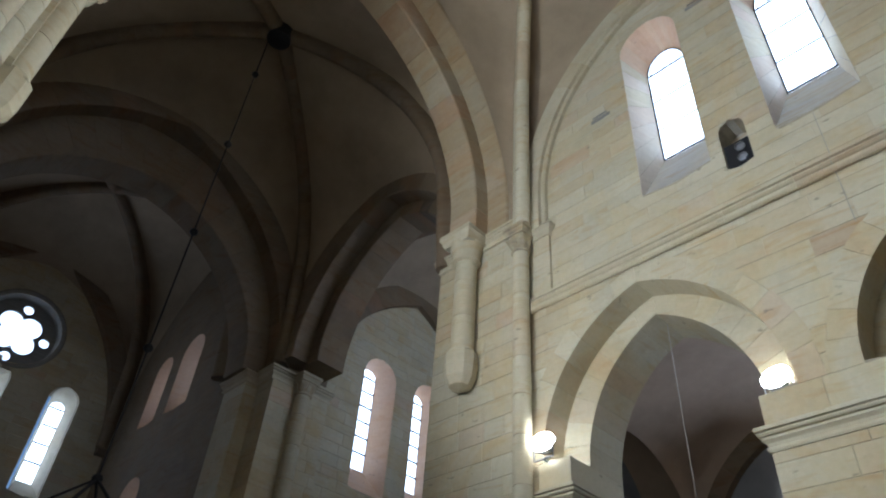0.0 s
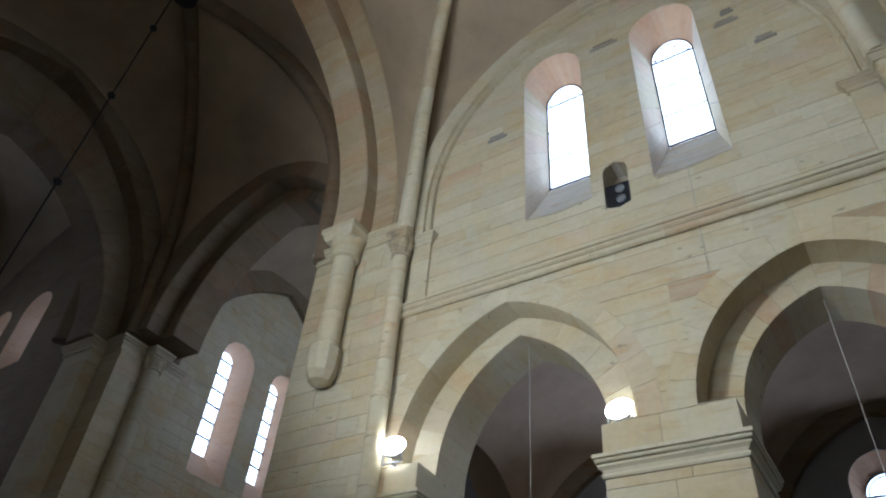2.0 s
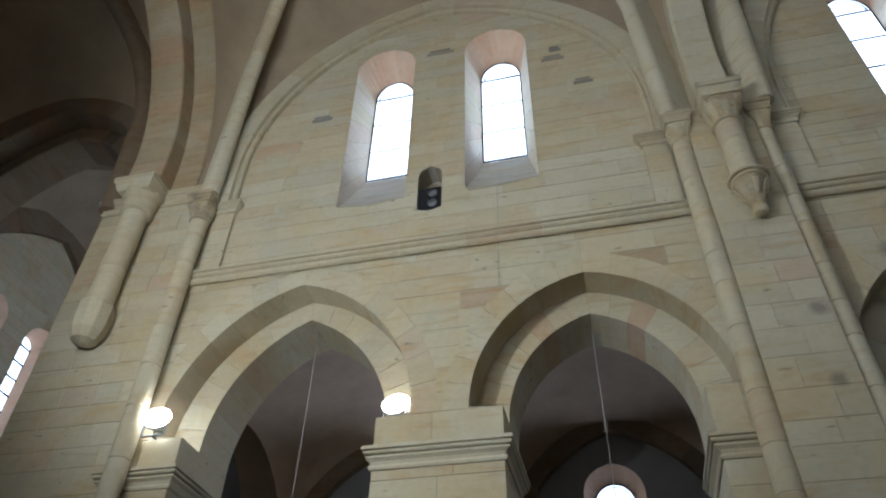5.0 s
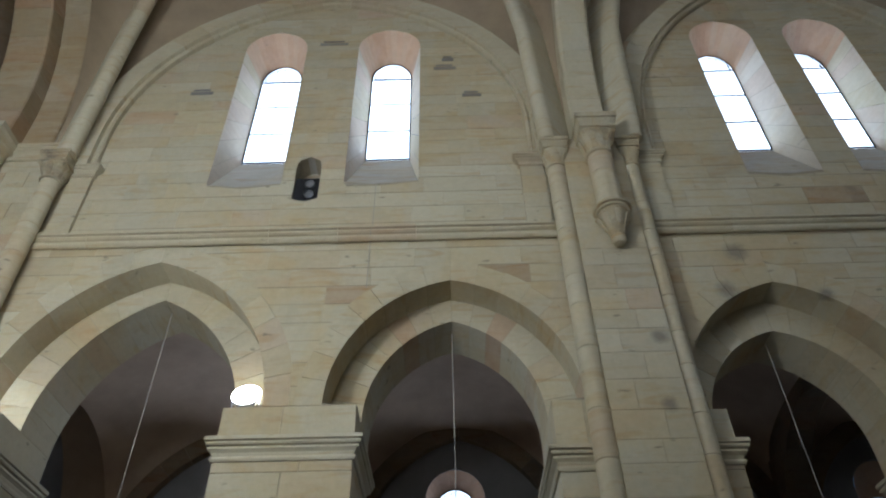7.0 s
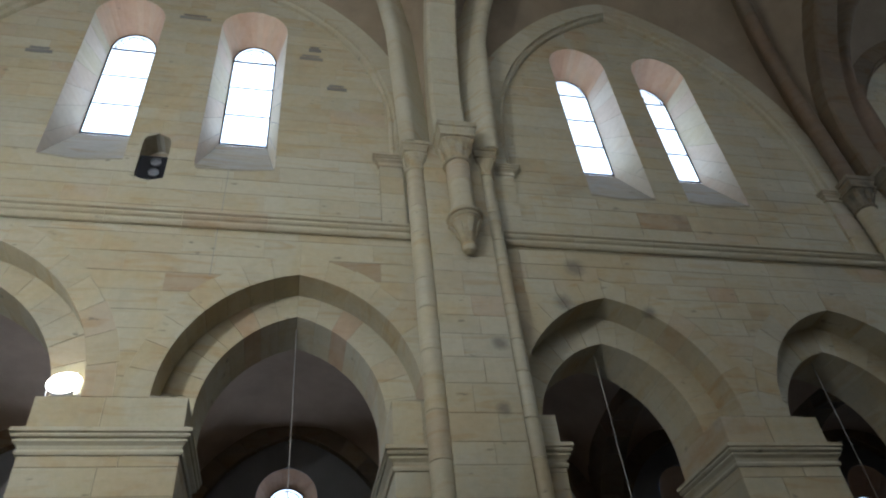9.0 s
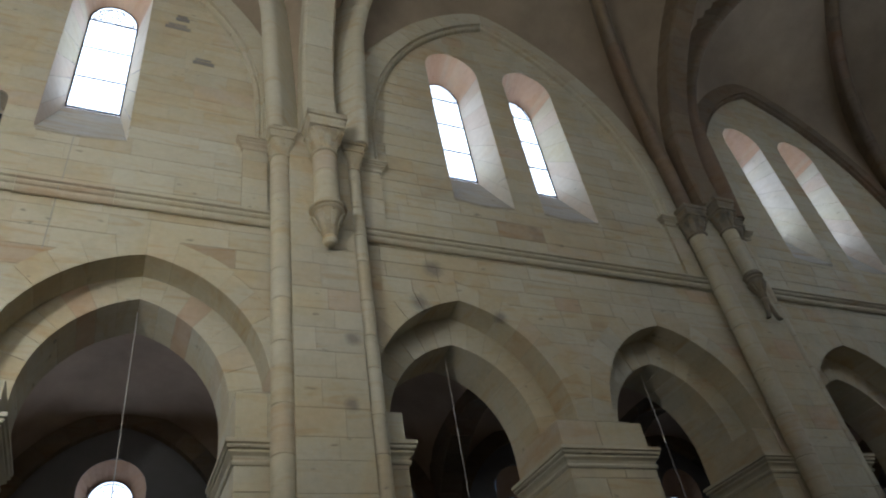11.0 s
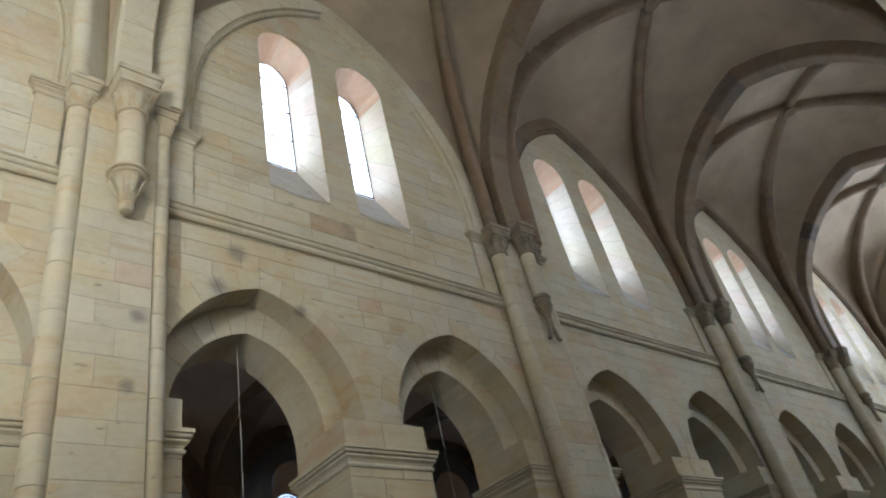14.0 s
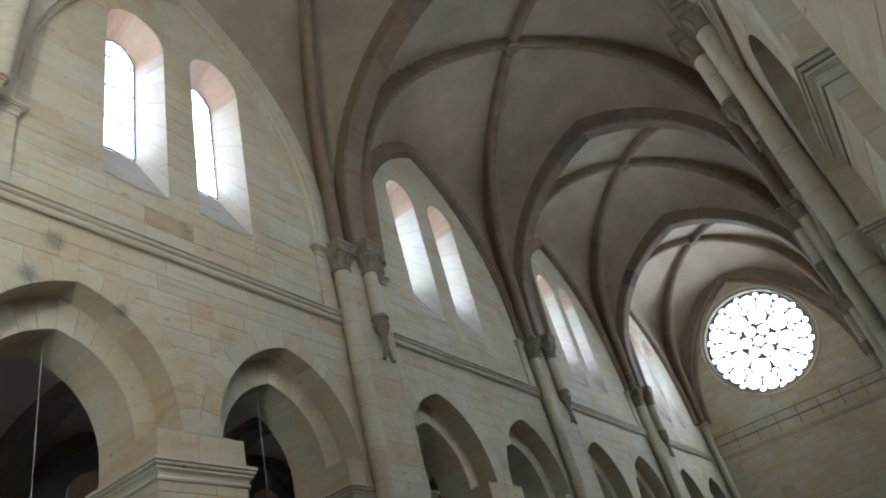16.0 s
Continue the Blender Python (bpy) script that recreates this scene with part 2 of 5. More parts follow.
class Geo:
    def __init__(self):
        self.v, self.f = [], []

    def add(self, verts, faces):
        k = len(self.v)
        self.v += [tuple(p) for p in verts]
        self.f += [tuple(i + k for i in f) for f in faces]

    def loop_prism(self, a, b):
        """Solid between two equal loops of points."""
        n = len(a)
        self.add(list(a) + list(b), [tuple(range(n - 1, -1, -1)), tuple(range(n, 2 * n))] + [(i, (i + 1) % n, n + (i + 1) % n, n + i) for i in range(n)])

    def box(self, x0, x1, y0, y1, z0, z1):
        self.loop_prism([(x0, y0, z0), (x1, y0, z0), (x1, y1, z0), (x0, y1, z0)], [(x0, y0, z1), (x1, y0, z1), (x1, y1, z1), (x0, y1, z1)])

    def loft(self, rings, closed=True, caps=False):
        n = len(rings[0])
        k = len(self.v)
        for r in rings:
            self.v += [tuple(p) for p in r]
        for i in range(len(rings) - 1):
            for j in range(n if closed else n - 1):
                a, b = k + i * n + j, k + i * n + (j + 1) % n
                self.f.append((a, b, b + n, a + n))
        if caps:
            self.f.append(tuple(range(k + n - 1, k - 1, -1)))
            self.f.append(tuple(range(k + (len(rings) - 1) * n, k + len(rings) * n)))

    def lathe(self, x, y, prof, n=16):
        """prof: rows of radius, z; round a vertical axis."""
        self.loft([[(x + r * math.cos(2 * math.pi * j / n), y + r * math.sin(2 * math.pi * j / n), z) for j in range(n)] for r, z in prof], True, True)

    def mesh(self, name, mat, smooth=False, weld=False):
        me = bpy.data.meshes.new(name)
        me.from_pydata(self.v, [], self.f)
        bm = bmesh.new(); bm.from_mesh(me)
        if weld:
            bmesh.ops.remove_doubles(bm, verts=bm.verts, dist=0.0008)
        if len(bm.faces) < 60000:
            bmesh.ops.recalc_face_normals(bm, faces=bm.faces)
        if smooth:
            for f in bm.faces:
                f.smooth = True
            for e in bm.edges:
                if len(e.link_faces) == 2 and e.calc_face_angle(0) > radians(40):
                    e.smooth = False
        bm.to_mesh(me); bm.free()
        me.materials.append(mat)
        return me


def part(name, geo, mat, parent=None, label="", smooth=False, weld=False):
    ob = new(name, geo.mesh(name, mat, smooth, weld))
    if parent is not None:
        ob.parent = parent
    if label:
        ob["label"] = label
    return ob


def islands(geo):
    """The connected pieces of a Geo, each as a Geo."""
    up = list(range(len(geo.v)))

    def root(i):
        while up[i] != i:
            up[i] = up[up[i]]
            i = up[i]
        return i
    for f in geo.f:
        for i in f[1:]:
            up[root(i)] = root(f[0])
    out = {}
    for f in geo.f:
        g, seen = out.setdefault(root(f[0]), (Geo(), {}))
        for i in f:
            if i not in seen:
                seen[i] = len(g.v)
                g.v.append(geo.v[i])
        g.f.append(tuple(seen[i] for i in f))
    return [g for g, _ in out.values()]


def pieces(name, piece, geo, mat, parent, smooth=False):
    """A part whose stones are objects of their own under it."""
    holder = new(name)
    holder.parent = parent
    for g in islands(geo):
        part(piece, g, mat, holder, "", smooth)
    return holder


def thing(name, label, category, group="", kind=""):
    return tagged(new(name), label, category, group, kind)


def at(x, v, z, s=1):
    return (x, YC + s * v, z)


def pointed(c, w, h, spring):
    """A pointed arch: centre, half width, rise and springing height."""
    R = (w * w + h * h) / (2 * w)
    o = R - w

    def half(z, t=0.0):
        """Half width at height z of the line t outside the intrados; 0 above its apex."""
        u = z - spring
        if u <= 0:
            return w + t
        q = (R + t) ** 2 - u * u
        return max(0.0, math.sqrt(q) - o) if q > 0 else 0.0

    def pt(side, f, t=0.0):
        """Point at fraction f from springing to apex."""
        th = f * math.acos(o / (R + t))
        return (c + side * ((R + t) * math.cos(th) - o), spring + (R + t) * math.sin(th))
    return half, pt


def arch_line(pt, t, n):
    return [pt(-1, i / n, t) for i in range(n + 1)] + [pt(1, 1 - i / n, t) for i in range(1, n + 1)]


def voussoirs(pt, t0, t1, n, side, k, gap=0.004):
    """Outline in x, z of stone k of n on one side of an arch."""
    g = gap / 2.0
    f0, f1 = k / n + g / 3, (k + 1) / n - g / 3
    fm = (f0 + f1) / 2
    return [pt(side, f, t0) for f in (f0, fm, f1)] + [pt(side, f, t1) for f in (f1, fm, f0)]


# bay lines along the nave, from the crossing to the west wall
B = [-7.90, 2.68, 12.27, 22.00, 31.80, 41.70]
# arcade arches: centre, outer half width, outer apex, inner half width, inner apex, springing
ARCHES = [(-4.83, 2.13, 9.36, 1.58, 8.98, 6.60), (0.03, 1.88, 8.82, 1.38, 8.40, 6.60), (5.19, 1.80, 8.63, 1.35, 8.06, 6.40), (9.55, 1.80, 8.57, 1.30, 8.02, 6.40)]
WINDOWS = [-3.75, -1.20, 6.25, 8.36]
for k in (2, 3, 4):
    m = (B[k] + B[k + 1]) / 2 - 0.05
    ARCHES += [(m - 2.2, 1.80, 8.60, 1.33, 8.04, 6.40), (m + 2.2, 1.80, 8.60, 1.33, 8.04, 6.40)]
    WINDOWS += [m - (1.4, 1.15, 1.1)[k - 2], m + (0.8, 0.8, 1.1)[k - 2]]
SILL, WSPRING, WR = 11.15, 15.60, 0.69
GV, GSILL, GSPRING, GR = 5.75, 12.62, 15.40, 0.46     # the glass: its depth, sill, springing, half width
STRING0, STRING1 = 9.68, 9.97
RING = 0.38


def window_half(z):
    if z < SILL or z > WSPRING + WR:
        return 0.0
    return WR if z < WSPRING else math.sqrt(max(0, WR * WR - (z - WSPRING) ** 2))


def openings(bay):
    """Openings of a bay's wall: centre and half width as a function of height."""
    out = []
    for c, w, a, wi, ai, sp in ARCHES[2 * bay:2 * bay + 2]:
        half, _ = pointed(c, w, a - sp, sp)
        out.append((c, lambda z, half=half, wi=wi, sp=sp: half(z, RING) if z > sp else wi + 0.04))
    for c in WINDOWS[2 * bay:2 * bay + 2]:
        out.append((c, window_half))
    if bay == 0:
        out.append((-2.58, lambda z: 0.0 if z < 10.76 or z > 11.94 else (0.235 if z < 11.70 else math.sqrt(max(0, 0.235 ** 2 - (z - 11.70) ** 2)))))
    return out


def rows_of(z0, z1, rnd, lo=0.30, hi=0.42):
    z = [z0]
    while z[-1] < z1 - 0.15:
        z.append(min(z1, z[-1] + rnd.uniform(lo, hi)))
    return list(zip(z[:-1], z[1:]))


def wall_spans(ops, x0, x1, za, zb, n=5):
    """Free stretches of a course between openings: pairs of functions (left, right) sampled at heights."""
    zs = [za + (zb - za) * i / (n - 1) for i in range(n)]
    live = sorted([(c, [h(z) for z in zs]) for c, h in ops if any(h(z) > 0 for z in zs)], key=lambda o: o[0])
    edges = [([x0] * n)] + [e for c, hs in live for e in ([c - h for h in hs], [c + h for h in hs])] + [[x1] * n]
    return zs, [(edges[i], edges[i + 1]) for i in range(0, len(edges), 2)]


def course_blocks(ops, x0, x1, za, zb, rnd, gap=0.005, lo=0.5, hi=1.15, bed=0.011):
    """Outlines (x, z) of the blocks of one course."""
    zs, spans = wall_spans(ops, x0, x1, za + bed / 2, zb - bed / 2)
    out = []
    for L, R in spans:
        a, b = min(L), max(R)
        x = a
        while x < b - 0.02:
            e = x + rnd.uniform(lo, hi)
            if b - e < 0.3:
                e = b
            pl = [(max(x + gap / 2, l), z) for l, z in zip(L, zs)]
            pr = [(min(e - gap / 2, r), z) for r, z in zip(R, zs)]
            keep = [i for i in range(len(zs)) if pr[i][0] - pl[i][0] > 0.015]
            if len(keep) > 1 and keep == list(range(keep[0], keep[-1] + 1)):
                straight = max(p[0] for p in pl) - min(p[0] for p in pl) < 1e-6 and max(p[0] for p in pr) - min(p[0] for p in pr) < 1e-6
                ks = [keep[0], keep[-1]] if straight else keep
                out.append([pl[i] for i in ks] + [pr[i] for i in reversed(ks)])
            x = e
    return out


def block_solid(g, poly, s, v0, v1, cham=0.006):
    """A block face at v0 (towards the nave) with chamfered edge, back at v1."""
    cx, cz = sum(p[0] for p in poly) / len(poly), sum(p[1] for p in poly) / len(poly)
    small = [(x + (cx - x) * min(1, cham / max(0.05, abs(cx - x))), z + (cz - z) * min(1, cham / max(0.05, abs(cz - z)))) for x, z in poly]
    g.loft([[at(x, v1, z, s) for x, z in poly], [at(x, v0 + cham, z, s) for x, z in poly], [at(x, v0, z, s) for x, z in small]], True, False)
    k = len(g.v) - len(poly)
    g.f.append(tuple(range(k, k + len(poly))))

# ---- nave walls ----
WT = 1.5           # wall thickness


def nave_wall(s, bay):
    """The core of one bay of the wall, with its openings through it."""
    x0, x1 = B[bay], B[bay + 1]
    g = Geo()
    ops = openings(bay)
    z = 0.0
    zz = [0, 2.2, 4.5] + [4.5 + 0.35 * i for i in range(1, 42)] + [20.5]
    for za, zb in zip(zz[:-1], zz[1:]):
        zs, spans = wall_spans(ops, x0, x1, za, zb, 6)
        for L, R in spans:
            for i in range(len(zs) - 1):
                if R[i] - L[i] < 0.004 and R[i + 1] - L[i + 1] < 0.004:
                    continue
                q = [(L[i], zs[i]), (R[i], zs[i]), (R[i + 1], zs[i + 1]), (L[i + 1], zs[i + 1])]
                q = [(max(q[0][0], -99), q[0][1]), (max(q[0][0], q[1][0]), q[1][1]), (max(q[3][0], q[2][0]), q[2][1]), q[3]]
                g.loop_prism([at(x, V + 0.006, zq, s) for x, zq in q], [at(x, V + WT, zq, s) for x, zq in q])
    return g


RND = random.Random(7)
WALLS = {}
for s, nm in ((1, "north"), (-1, "south")):
    for bay in range(5):
        ob = part("wall_%s_%d" % (nm, bay + 1), nave_wall(s, bay), MORTAR)
        tagged(ob, "nave wall bay of coursed pale sandstone ashlar", "wall", "", "structure")
        WALLS[s, bay] = ob


def arcade_arch(s, a, index):
    """One arcade arch: two orders of cut stones."""
    c, w, ap, wi, api, sp = a
    t = thing("arcade_arch", "pointed two-order arcade arch of cut pale sandstone", "arch", "arcade arches", "structure")
    t.location = at(c, V, sp, s)
    near = s == 1 and index < 6
    _, po = pointed(c, w, ap - sp, sp)
    _, pi = pointed(c, wi, api - sp, sp)
    n = 8
    joined = Geo()
    for side in (-1, 1):
        for k in range(n):
            for kind in (0, 1):
                g = Geo() if near else joined
                if kind == 0:
                    poly = voussoirs(po, 0.0, RING + RND.uniform(-0.01, 0.05), n, side, k)
                    v0, v1 = V - 0.006 + RND.uniform(-0.003, 0.003), V + 0.56
                else:
                    fr = [pi(side, f, 0.0) for f in (k / n + 0.001, (k + 0.5) / n, (k + 1) / n - 0.001)]
                    to = [po(side, f, 0.05) for f in ((k + 1) / n - 0.001, (k + 0.5) / n, k / n + 0.001)]
                    poly, (v0, v1) = fr + to, (V + 0.55 + RND.uniform(-0.003, 0.003), V + WT)
                block_solid(g, poly, s, v0, v1, 0.002)
                if near:
                    red = index == 1 and (kind, side, k) in ((1, -1, 5), (1, 1, 5))
                    me = part("voussoir", g, PINKSTONE if red else ASHLAR, t)
                    me.matrix_parent_inverse = Matrix.Translation(t.location).inverted()
    if not near:
        me = part("voussoirs", joined, ASHLAR, t)
        me["kind"] = "stuff"
        me.matrix_parent_inverse = Matrix.Translation(t.location).inverted()
    # mortar bed behind the joints
    g = Geo()
    for pt, t0, t1, v0, v1 in ((po, 0.006, RING + 0.05, V + 0.005, V + 0.54), (pi, 0.006, w - wi, V + 0.56, V + WT - 0.01)):
        lo, hi = arch_line(pt, t0, 12), arch_line(pt, t1, 12)
        for i in range(len(lo) - 1):
            q = [lo[i], lo[i + 1], hi[i + 1], hi[i]]
            g.loop_prism([at(x, v0, z, s) for x, z in q], [at(x, v1, z, s) for x, z in q])
    me = part("mortar_bed", g, MORTAR, t)
    me.matrix_parent_inverse = Matrix.Translation(t.location).inverted()


for s in (1, -1):
    for i, a in enumerate(ARCHES):
        arcade_arch(s, a, i)

MOULD = [(0.0, 0.0), (0.045, 0.0), (0.06, 0.03), (0.055, 0.06), (0.03, 0.075), (0.05, 0.12), (0.10, 0.16), (0.10, 0.185), (0.07, 0.19), (0.07, 0.205), (0.12, 0.21), (0.135, 0.235), (0.12, 0.26), (0.09, 0.265), (0.15, 0.275), (0.15, 0.33), (0.0, 0.33)]   # out, up


def moulding_rect(g, x0, x1, v0, v1, z, s, prof=MOULD, hs=1.0):
    """A moulding mitred round a rectangular pier: x0..x1, v0 (nave face)..v1."""
    rings = []
    for d, u in prof:
        rings.append([at(x0 - d, v0 - d, z + u * hs, s), at(x1 + d, v0 - d, z + u * hs, s), at(x1 + d, v1 + d, z + u * hs, s), at(x0 - d, v1 + d, z + u * hs, s)])
    g.loft(rings, True, True)


def pier(s, x0, x1, zt, top):
    t = thing("arcade_pier", "square sandstone arcade pier with moulded impost", "pier", "arcade piers", "structure")
    g = Geo()
    z = 0.0
    rnd = random.Random(int(x0 * 100) + s)
    while z < zt - 0.4:
        h = min(rnd.uniform(0.36, 0.5), zt - 0.41 - z) if z > 3.4 else 0.6
        if h < 0.05:
            break
        m = x0 + (x1 - x0) * rnd.choice((0.38, 0.62, 0.5))
        for a, b in ((x0, m - 0.003), (m + 0.003, x1)):
            block_solid(g, [(a, z + 0.003), (b, z + 0.003), (b, z + h - 0.003), (a, z + h - 0.003)], s, V - 0.004, V + WT, 0.008)
        z += h
    if s == 1 and x0 < 16:
        pieces("shaft_blocks", "block", g, ASHLAR, t)
    else:
        part("shaft_blocks", g, ASHLAR, t)
    g = Geo()
    moulding_rect(g, x0 + 0.02, x1 - 0.02, V + 0.02, V + WT - 0.02, zt - 0.41, s)
    part("impost", g, DRESSED, t, "moulded pale stone impost")
    g = Geo()
    m = x0 + (x1 - x0) * 0.45
    for a, b in ((x0, m - 0.003), (m + 0.003, x1)):
        block_solid(g, [(a, zt - 0.075), (b, zt - 0.075), (b, top), (a, top)], s, V - 0.004, V + WT, 0.008)
    part("springer", g, ASHLAR, t)
    return t


def pier_ends():
    out = []
    for i in range(10):
        c, w, ap, wi, api, sp = ARCHES[i]
        if i % 2 == 0:
            out.append((B[i // 2] + 0.3, c - wi, sp - 0.41, sp))
            n = ARCHES[i + 1]
            out.append((c + wi, n[0] - n[3], sp - 0.41, sp))
        else:
            out.append((c + wi, B[i // 2 + 1] - 0.3, 5.95, sp))
    return out


for s in (1, -1):
    for x0, x1, zt, top in pier_ends():
        pier(s, x0, x1, zt, top)


def string_course(s, bay):
    g = Geo()
    x0, x1 = B[bay] + 0.62, B[bay + 1] - 0.62
    prof = [(-0.05, 0.03), (0.03, 0.03), (0.03, 0.0), (0.075, 0.0), (0.105, 0.035), (0.11, 0.07), (0.095, 0.10), (0.08, 0.105), (0.08, 0.135), (0.12, 0.145), (0.145, 0.18), (0.135, 0.21), (0.115, 0.215), (0.115, 0.235), (0.165, 0.245), (0.165, 0.29), (0.03, 0.325), (-0.05, 0.325)]
    x = x0
    rnd = random.Random(bay * 5 + s)
    while x < x1 - 0.02:
        e = min(x1, x + rnd.uniform(1.0, 1.7))
        if x1 - e < 0.4:
            e = x1
        g.loop_prism([at(x + 0.003, V - d, STRING0 + u * 0.92, s) for d, u in prof], [at(e - 0.003, V - d, STRING0 + u * 0.92, s) for d, u in prof])
        x = e
    ob = part("trim", g, DRESSED)
    tagged(ob, "moulded sandstone string course along the nave wall", "string course", "string courses", "structure")


for s in (1, -1):
    for bay in range(5):
        string_course(s, bay)

# ---- clerestory windows ----


def outline(c, r, sill, spring, n=14, rise=None):
    rise = rise or r
    pts = [(c + r, sill), (c + r, spring)]
    pts += [(c + r * math.cos(math.pi * i / n), spring + rise * math.sin(math.pi * i / n)) for i in range(1, n)]
    return pts + [(c - r, spring), (c - r, sill)]


def lead_bars(g, c, r, sill, spring, v, s, w=0.012, rise=None):
    rise = rise or r
    def bar(a, b, th=w):
        (xa, za), (xb, zb) = a, b
        dx, dz = xb - xa, zb - za
        ln = math.hypot(dx, dz) or 1
        nx, nz = -dz / ln * th, dx / ln * th
        q = [(xa + nx, za + nz), (xb + nx, zb + nz), (xb - nx, zb - nz), (xa - nx, za - nz)]
        g.loop_prism([at(x, v, z, s) for x, z in q], [at(x, v + 0.02, z, s) for x, z in q])
    h = spring - sill
    for k in range(0, 4):
        z = sill + h * (k + (0.0 if k else 0.02)) / 3.0
        bar((c - r, z), (c + r, z), 0.02 if k in (0, 3) else 0.013 if c < 3 else 0.022)
    ol = outline(c, r - 0.01, sill, spring, 14, rise)
    for a, b in zip(ol[:-1], ol[1:]):
        bar(a, b, 0.014)
    # leaded lattice in the head
    ol2 = outline(c, r * 0.86, spring - 0.02, spring, 14, rise * 0.86)[1:-1]
    for a, b in zip(ol2[:-1], ol2[1:]):
        bar(a, b, 0.009)
    for d in (-1, 1):
        for q in range(-7, 8):
            pts = []
            for i in range(25):
                u = i / 24 * rise
                x, z = c + q * r * 0.22 + d * u * 0.62, spring + u
                if ((x - c) / r) ** 2 + (u / rise) ** 2 < 0.86 ** 2:
                    pts.append((x, z))
            if len(pts) > 2:
                bar(pts[0], pts[-1], 0.0035)


WIN_N = [0]


def clerestory_window(s, c):
    WIN_N[0] += 1
    t = thing("window_%d" % WIN_N[0], "round-headed clerestory window with deep splayed stone reveal", "window", "clerestory windows", "structure")
    t.location = at(c, V, SILL, s)
    inv = Matrix.Translation(t.location).inverted()
    a, b = outline(c, WR, SILL, WSPRING), outline(c, GR, GSILL, GSPRING, 14, 0.60)
    n = len(a)
    # jamb stones and head stones of the splay
    for side in (0, 1):
        g = Geo()
        zs = [0, 0.13, 0.3, 0.45, 0.62, 0.78, 0.9, 1.0]
        sx = -1 if side else 1
        for u0, u1 in zip(zs[:-1], zs[1:]):
            q = []
            for u in (u0 + 0.0015, u1 - 0.0015):
                q.append((at(c + sx * WR, V - 0.003, SILL + (WSPRING - SILL) * u, s), at(c + sx * GR, GV, GSILL + (GSPRING - GSILL) * u, s)))
            g.add([q[0][0], q[0][1], q[1][1], q[1][0]], [(0, 1, 2, 3)])
        o = part("jamb", g, REVEAL, t); o.matrix_parent_inverse = inv
    g = Geo()
    for i in range(1, n - 2):
        g.add([at(a[i][0], V - 0.003, a[i][1], s), at(b[i][0], GV, b[i][1], s), at(b[i + 1][0], GV, b[i + 1][1], s), at(a[i + 1][0], V - 0.003, a[i + 1][1], s)], [(0, 1, 2, 3)])
    o = part("head", g, HEADSTONE, t, "pinkish stone window head"); o.matrix_parent_inverse = inv
    g = Geo()
    g.loop_prism([at(c - WR, V - 0.002, SILL, s), at(c + WR, V - 0.002, SILL, s), at(c + GR, GV, GSILL, s), at(c - GR, GV, GSILL, s)],
                 [at(c - WR, V + 0.2, SILL - 0.1, s), at(c + WR, V + 0.2, SILL - 0.1, s), at(c + GR, GV + 0.1, GSILL - 0.1, s), at(c - GR, GV + 0.1, GSILL - 0.1, s)])
    o = part("window_sill", g, SILLSTONE, t, "steep sloping stone sill"); o.matrix_parent_inverse = inv
    g = Geo()
    lead_bars(g, c, GR, GSILL, GSPRING, GV - 0.024, s, 0.012, 0.60)
    o = part("window_frame", g, LEAD, t, "dark lead bars"); o.matrix_parent_inverse = inv
    g = Geo()
    g.add([at(x, GV + 0.004, z, s) for x, z in b], [tuple(range(n))])
    o = part("pane", g, GLASS, t, "bright clear glass"); o.matrix_parent_inverse = inv
    o.visible_shadow = False
    zc = (GSILL + GSPRING + 0.6) / 2
    if s == 1:
        area_lamp("daylight", at(c, GV + 0.014, zc, s), at(c, 0, zc, s), 2 * GR + 0.1, GSPRING + 0.65 - GSILL, WINDOW_WATTS * 1.35, DAY)
    else:
        area_lamp("daylight", at(c, GV + 0.40, zc + 0.3, s), at(c, GV - 3.6, zc - 1.9, s), 2 * GR + 0.1, 1.7, WINDOW_WATTS * (1.2 if 3 < c < 14 else 1.8), DAY)


for s in (1, -1):
    for c in WINDOWS:
        clerestory_window(s, c)

# ---- wall shafts, capitals ----


